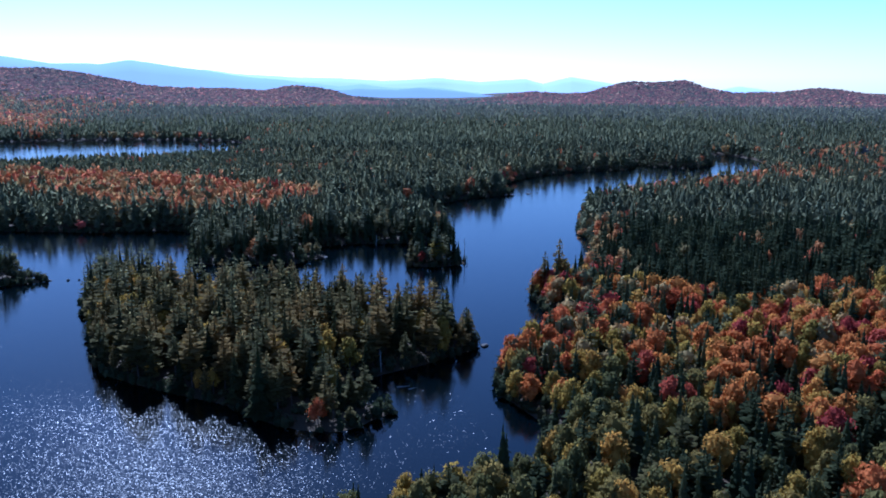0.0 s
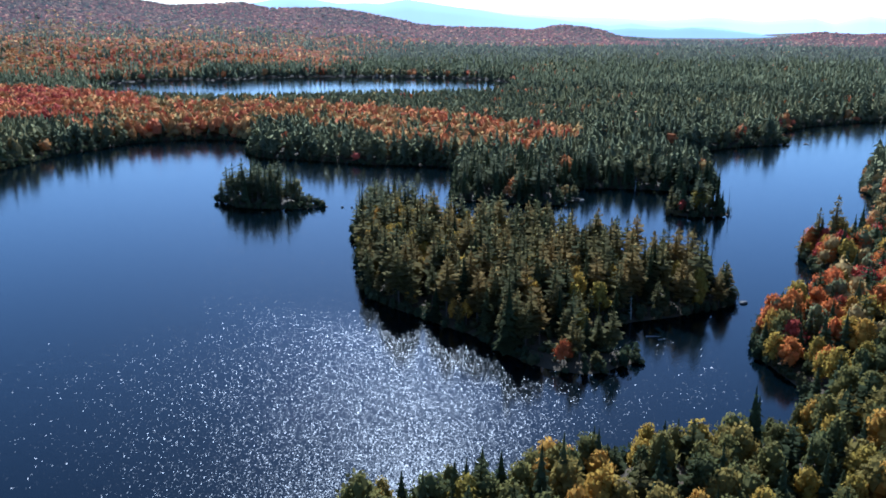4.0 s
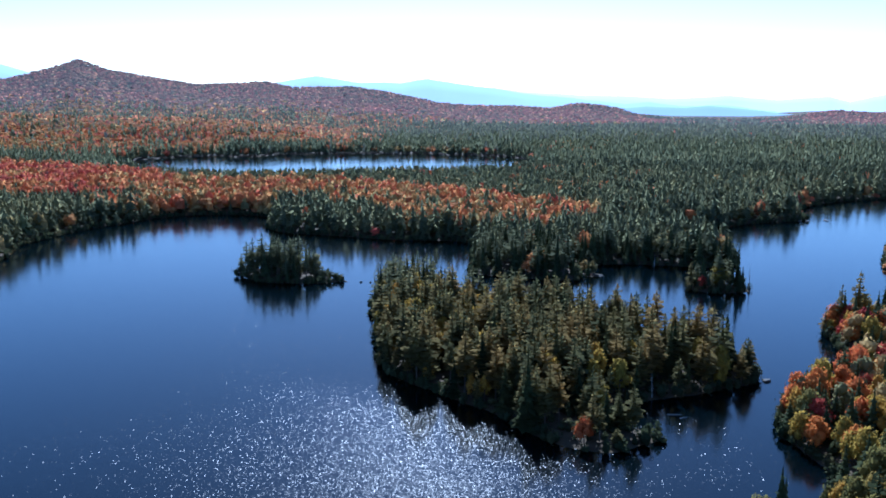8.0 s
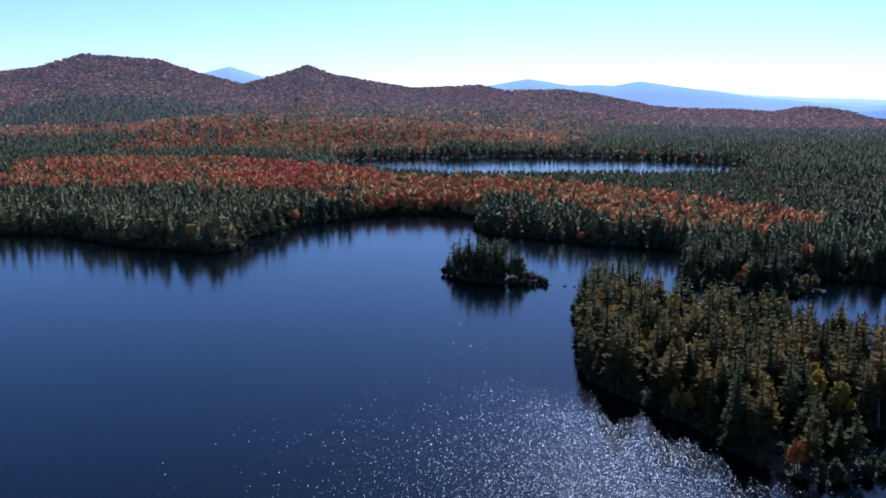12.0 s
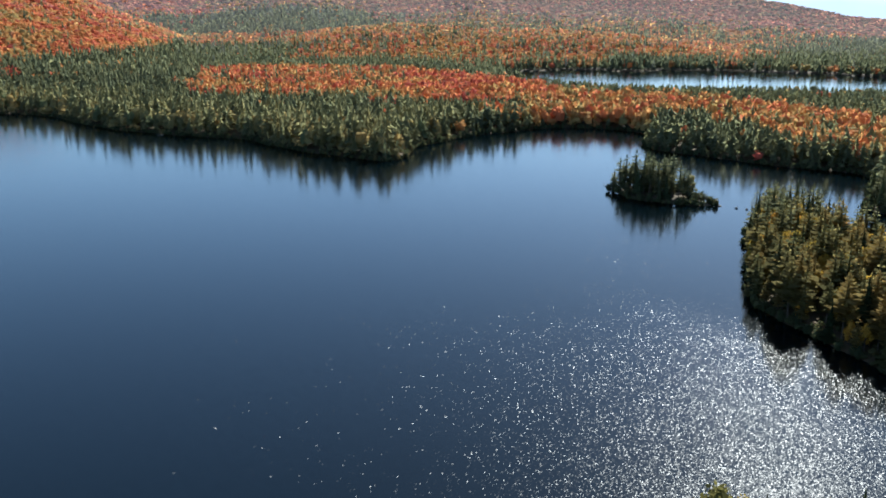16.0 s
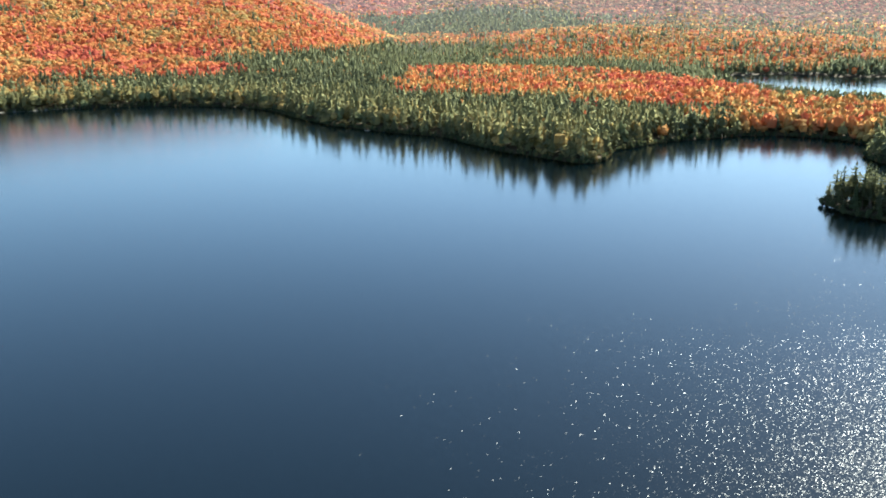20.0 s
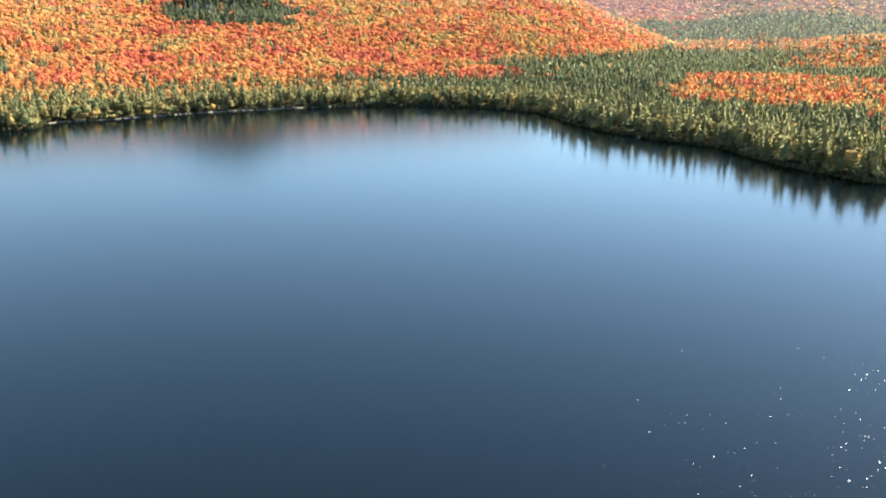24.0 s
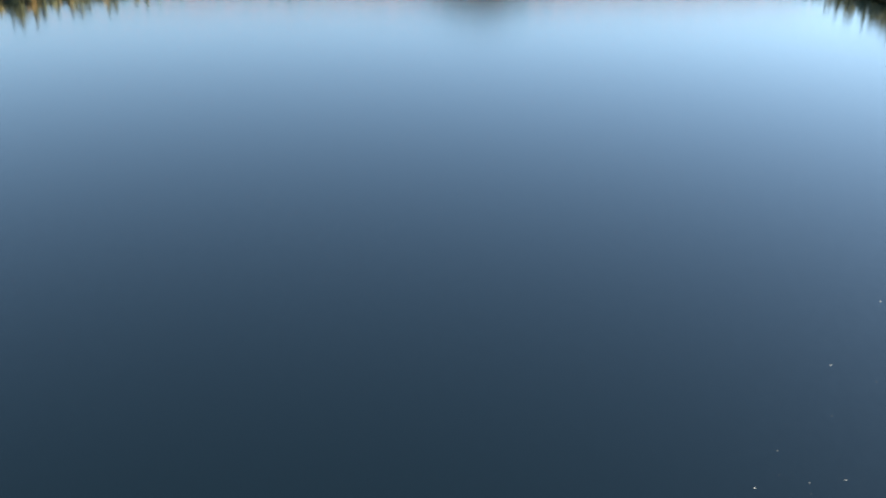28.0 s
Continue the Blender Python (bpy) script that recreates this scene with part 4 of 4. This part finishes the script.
grow("golden_birch", fine_narrow, on_hill & ~IS_CON & (leaf_tint > 0.3) & (leaf_tint <= 0.48), M_GOLD, "golden yellow birch with a loose crown on the wooded hillside", "birches on the hillside")
grow("turning_birch", fine_narrow, on_hill & ~IS_CON & (leaf_tint <= 0.3), M_OLIVE, "olive-green birch just turning yellow near the lake shore", "birches on the hillside")
grow("shore_birch", fine_narrow, single & ~IS_CON & on_isle, M_GOLD, "small golden birch among the pines of the island", "birches on the island", 120)
grow("white_pine", fine_pines, single & IS_CON & on_isle & ~SPRUCY, M_PINE_ONE, "tall olive-green white pine with layered branches on the island", "pines on the island")
grow("island_spruce", fine_spruces, single & IS_CON & on_isle & SPRUCY, M_NEEDLE_ONE, "dark green pointed spruce among the island pines", "spruces on the island", 150)
grow("hillside_spruce", fine_spruces, on_hill & IS_CON & SPRUCY, M_NEEDLE_ONE, "dark green pointed spruce standing among autumn maples", "spruces on the hillside", 200)
grow("hillside_pine", fine_pines, on_hill & IS_CON & ~SPRUCY, M_HILL_PINE, "green white pine with layered branches among autumn maples", "pines on the hillside", 200)

near_trees = near_band & ~taken
scatter("pine_forest", "olive-green white pines crowding the lake shores", pines, near_trees & IS_CON & ~SPRUCY & (east <= -14), need_tint, [M_NEEDLE, M_BARK])
scatter("hill_pine_forest", "dark green white pines among the hillside maples", pines, near_trees & IS_CON & ~SPRUCY & (east > -14), need_tint, [M_SPRUCE, M_BARK])
scatter("spruce_forest", "dark green pointed spruces among the pines", spruces, near_trees & IS_CON & SPRUCY, need_tint, [M_SPRUCE, M_BARK])
scatter("maple_forest", "orange, red and yellow autumn maples on the hillside", broads, near_trees & ~IS_CON, leaf_tint, [M_LEAF, M_BARK])
scatter("mid_conifer_forest", "dark conifers on the peninsulas behind the lake", [(conifer_mid(k > 2), None) for k in range(8)], mid_band & IS_CON, need_tint, [M_NEEDLE])
scatter("mid_maple_forest", "orange and red autumn trees behind the lake", [(broad_mid(), None) for _ in range(10)], mid_band & ~IS_CON, leaf_tint, [M_LEAF])
cf, bf, bt = [(conifer_far(), None) for _ in range(8)], [(broad_far(), None) for _ in range(10)], [(broad_tiny(), None) for _ in range(14)]
# B2 and B3 wear the painted haze; scattered limits soften its steps
PD = PR + rng.normal(0, 170, len(PX))
B1, B2, B3 = far_band & (PD < 1800), far_band & (PD >= 1800) & (PD < 2500), far_band & (PD >= 2500)
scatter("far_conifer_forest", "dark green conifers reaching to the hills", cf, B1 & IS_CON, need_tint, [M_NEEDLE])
scatter("far_maple_forest", "red and orange autumn woods on the far hills", bf, B1 & ~IS_CON, leaf_tint, [M_LEAF])
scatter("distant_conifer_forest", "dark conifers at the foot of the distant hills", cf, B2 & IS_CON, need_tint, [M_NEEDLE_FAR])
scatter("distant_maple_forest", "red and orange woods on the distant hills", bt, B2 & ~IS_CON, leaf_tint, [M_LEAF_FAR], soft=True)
scatter("painted_haze_conifer_forest", "conifers with painted-on haze on the backdrop hills", cf, B3 & IS_CON, need_tint, [M_NEEDLE_HAZE])
scatter("painted_haze_maple_forest", "russet autumn woods with painted-on haze on the backdrop hills", bt, B3 & ~IS_CON, leaf_tint, [M_LEAF_HAZE], soft=True)


# ---- small things on and beside the water ----
def part(name, shape, mat, parent, label=""):
    ob = mesh_object(name, shape[0], shape[1], [mat], parent)
    if label:
        ob["label"] = label
    return ob


def stone(size, jag=0.22):
    v, f = blob((0, 0, 0), size, jag, 1)
    v[:, 2] = np.maximum(v[:, 2], -size[2] * 0.45)
    return v, f


def rock(x, y, size, label, mat):
    ob = mesh_object("rock", *stone(size), [mat])
    ob.location = (x, y, size[2] * 0.3)
    ob.rotation_euler[2] = rng.uniform(0, 6)
    return tagged(ob, label, "rock")


def snag(x, y, height, label):
    """A dead standing conifer: bare tapering trunk with broken branches."""
    root = tagged(new("dead_tree"), label, "tree", "dead trees by the lake")
    root.location = (x, y, float(ground_height(np.array([x]), np.array([y]))[0]))
    lean = rng.uniform(-0.04, 0.04, 2) * height
    part("trunk", tapered((0, 0, -0.6), (lean[0], lean[1], height), 0.24, 0.05, 6), M_DEAD, root)
    for k in range(9):
        t = 0.3 + 0.65 * k / 9
        a, ln = rng.uniform(0, 6.3), rng.uniform(0.6, 1.9) * (1.15 - t)
        p = np.array([lean[0] * t, lean[1] * t, height * t])
        part("branch", tapered(p, p + [math.cos(a) * ln * 1.6, math.sin(a) * ln * 1.6, -0.25 * ln], 0.06, 0.02, 4), M_DEAD, root)
    return root


def fallen_log(x, y, length, turn, label, forks=3):
    root = tagged(new("fallen_log"), label, "log", "logs in the lake")
    root.location, root.rotation_euler[2] = (x, y, 0.08), radians(turn)
    part("trunk", tapered((0, 0, 0), (length, 0, 0.35), 0.22, 0.07, 6), M_DEAD, root)
    for k in range(forks):
        t = 0.45 + 0.5 * k / max(1, forks)
        side = 1 if k % 2 else -1
        part("branch", tapered((length * t, 0, 0.2), (length * t + 1.3, side * 1.5, 0.9 + 0.3 * k), 0.07, 0.02, 4), M_DEAD, root)
    return root


M_PALE = rough_surface("pale_granite", [(0.3, (0.32, 0.31, 0.29)), (0.7, (0.55, 0.53, 0.50))], 1.2)
M_SHINGLE = rough_surface("shingle", [(0.3, (0.085, 0.078, 0.062)), (0.7, (0.19, 0.17, 0.14))], 1.5)
rock(-186, 423, (0.8, 0.7, 0.55), "small dark boulder standing out of the lake", M_ROCK)
rock(-181, 424, (0.7, 0.6, 0.5), "small dark boulder standing out of the lake", M_ROCK)
rock(-157, 385, (1.3, 0.8, 0.45), "pale granite boulder at the island's edge", M_PALE)
rock(-78, 479, (2.2, 1.1, 0.6), "flat pale granite slab at the rocky point", M_PALE)
rock(-66, 480, (2.2, 1.4, 0.7), "dark flat boulder at the rocky point", M_ROCK)
rock(74, 754, (3.0, 1.5, 0.7), "low dark rock in the middle of the channel", M_ROCK)
rock(54, 744, (1.8, 1.2, 0.7), "dark rock off the wooded point", M_ROCK)
rock(60, 747, (2.4, 1.0, 0.5), "dark rock off the wooded point", M_ROCK)
rock(16, 317, (1.8, 1.3, 0.7), "dark boulder at the tip of the island", M_ROCK)
rock(-196, 423, (2.6, 1.1, 0.5), "flat dark rock at the tip of the small island", M_ROCK)
snag(75.5, 754.5, 4.2, "thin bare dead stem on a low rock")
snag(12, 467, 14, "bare dead conifer leaning at the islet's end")
snag(-203, 424, 6.5, "small bare dead conifer on the low tail of the small island")
snag(-206, 421, 5.0, "small bare dead conifer on the low tail of the small island")
snag(-200, 425, 4.0, "small bare dead conifer on the low tail of the small island")
snag(-40, 516, 9, "bare dead trunk standing in the sheltered cove")
snag(-21, 286, 8, "bare dead trunk on the shaded island shore")
fallen_log(-264, 427, 6.5, 160, "fallen grey tree with forked branches lying in the lake")
fallen_log(-165, 394, 4.2, 170, "grey drift log beside the island", 1)
fallen_log(-15, 272, 4.6, 5, "pale drift log in the calm water by the island", 1)
fallen_log(-11, 270, 2.6, 20, "pale drift log in the calm water by the island", 1)
fallen_log(29, 253, 2.4, 40, "pale drift log below the hillside trees", 1)
fallen_log(8, 470, 5.5, 60, "grey bare trunk leaning out over the lake from the islet", 2)
fallen_log(-160, 556, 5.0, 150, "pale dead trunk lying along the far shore", 2)
fallen_log(-640, 362, 5.0, 250, "pale dead trunk lying along the far shore", 2)


def beach():
    """A narrow pale strip of pebbles along the western shore."""
    p = rounded(MAIN_LAKE, 5, 11)
    p = p[(p[:, 0] < -870) & (p[:, 1] > -122) & (p[:, 1] < 215)]
    d = np.gradient(p, axis=0)
    nrm = np.stack([-d[:, 1], d[:, 0]], -1)
    nrm /= np.linalg.norm(nrm, axis=1, keepdims=True)
    probe = shore_at(p[:, 0] + nrm[:, 0] * 8, p[:, 1] + nrm[:, 1] * 8)
    nrm *= np.where(probe > 0, 1, -1)[:, None]
    w = 1.1 + 1.2 * (value_noise(p[:, 0], p[:, 1], 22, 3) - 0.5)
    rows = [np.column_stack([p + nrm * (off * w)[:, None] if off else p, np.full(len(p), z)]) for off, z in ((-0.25, -0.2), (0.25, 0.30), (1.0, 0.95), (1.6, 0.6))]
    P = np.stack(rows, 1)
    n_, m_ = P.shape[:2]
    ii = np.arange(n_ * m_).reshape(n_, m_)
    q = np.stack([ii[:-1, :-1], ii[1:, :-1], ii[1:, 1:], ii[:-1, 1:]], -1).reshape(-1, 4)
    ob = mesh_object("beach", P.reshape(-1, 3), np.concatenate([q[:, [0, 1, 2]], q[:, [0, 2, 3]]]), [M_SHINGLE], soft=True)
    tagged(ob, "narrow pale pebble strip along the wooded shore", "beach", kind="structure")


beach()


def cliff(x, y, turn, label, sizes):
    """Bare crags breaking through the trees."""
    root = tagged(new("cliff"), label, "cliff")
    root.location, root.rotation_euler[2] = (x, y, float(ground_height(np.array([x]), np.array([y]))[0])), radians(turn)
    for dx, dy, w, d, h in sizes:
        v, f = blob((dx, dy, h * 0.35), (w, d, h), 0.25, 1)
        part("crag", (v, f), M_ROCK, root)


cliff(-1548, 52, 92, "grey rock cliff under dark conifers on the red mountainside", [(-14, 0, 9, 5, 10), (6, -3, 10, 5, 8), (22, 2, 7, 4, 6)])
cliff(470, 980, -25, "grey bare rock outcrop among the hilltop trees", [(0, 0, 9, 7, 13), (13, 4, 8, 6, 9)])


def special_pine(x, y, h, w, kind, shapes, leaf, label):
    ob = tree(kind, *shapes[int(rng.integers(0, len(shapes)))], leaf, label, "")
    ob.matrix_basis = Matrix.LocRotScale((x, y, float(ground_height(np.array([x]), np.array([y]))[0]) - 0.1), Euler((0, 0, rng.uniform(0, 6))), (w, w, h))


special_pine(54, 397, 25, 8, "white_pine", fine_pines, M_PINE_ONE, "tall dark white pine leaning over the hillside shore")
special_pine(47, 393, 20, 7, "white_pine", fine_pines, M_PINE_ONE, "dark white pine at the hillside shore")
special_pine(41, 390, 12, 5, "white_pine", fine_pines, M_PINE_ONE, "small dark pine at the tip of the shore")
special_pine(6, 466, 24, 5.5, "spruce", fine_spruces, M_NEEDLE_ONE, "tall narrow spruce on the little islet")
special_pine(-17, 464, 14, 6.5, "white_pine", fine_pines, M_PINE_ONE, "pine with level branches on the little islet")
special_pine(-3, 464, 12, 10, "golden_birch", fine_broads, M_GOLD, "rounded golden-brown birch on the little islet")
special_pine(-11, 461, 7, 6, "crimson_maple", fine_broads, M_CRIMSON, "low crimson maple on the little islet")
special_pine(-71, 481, 8, 4.5, "white_pine", fine_pines, M_PINE_ONE, "single small pine on the rocky point")
special_pine(10, 319, 13, 6, "white_pine", fine_pines, M_PINE_ONE, "pine at the tip of the island")
special_pine(-36, 239, 8, 6, "crimson_maple", fine_broads, M_ORANGE, "small russet maple on the island's spit")
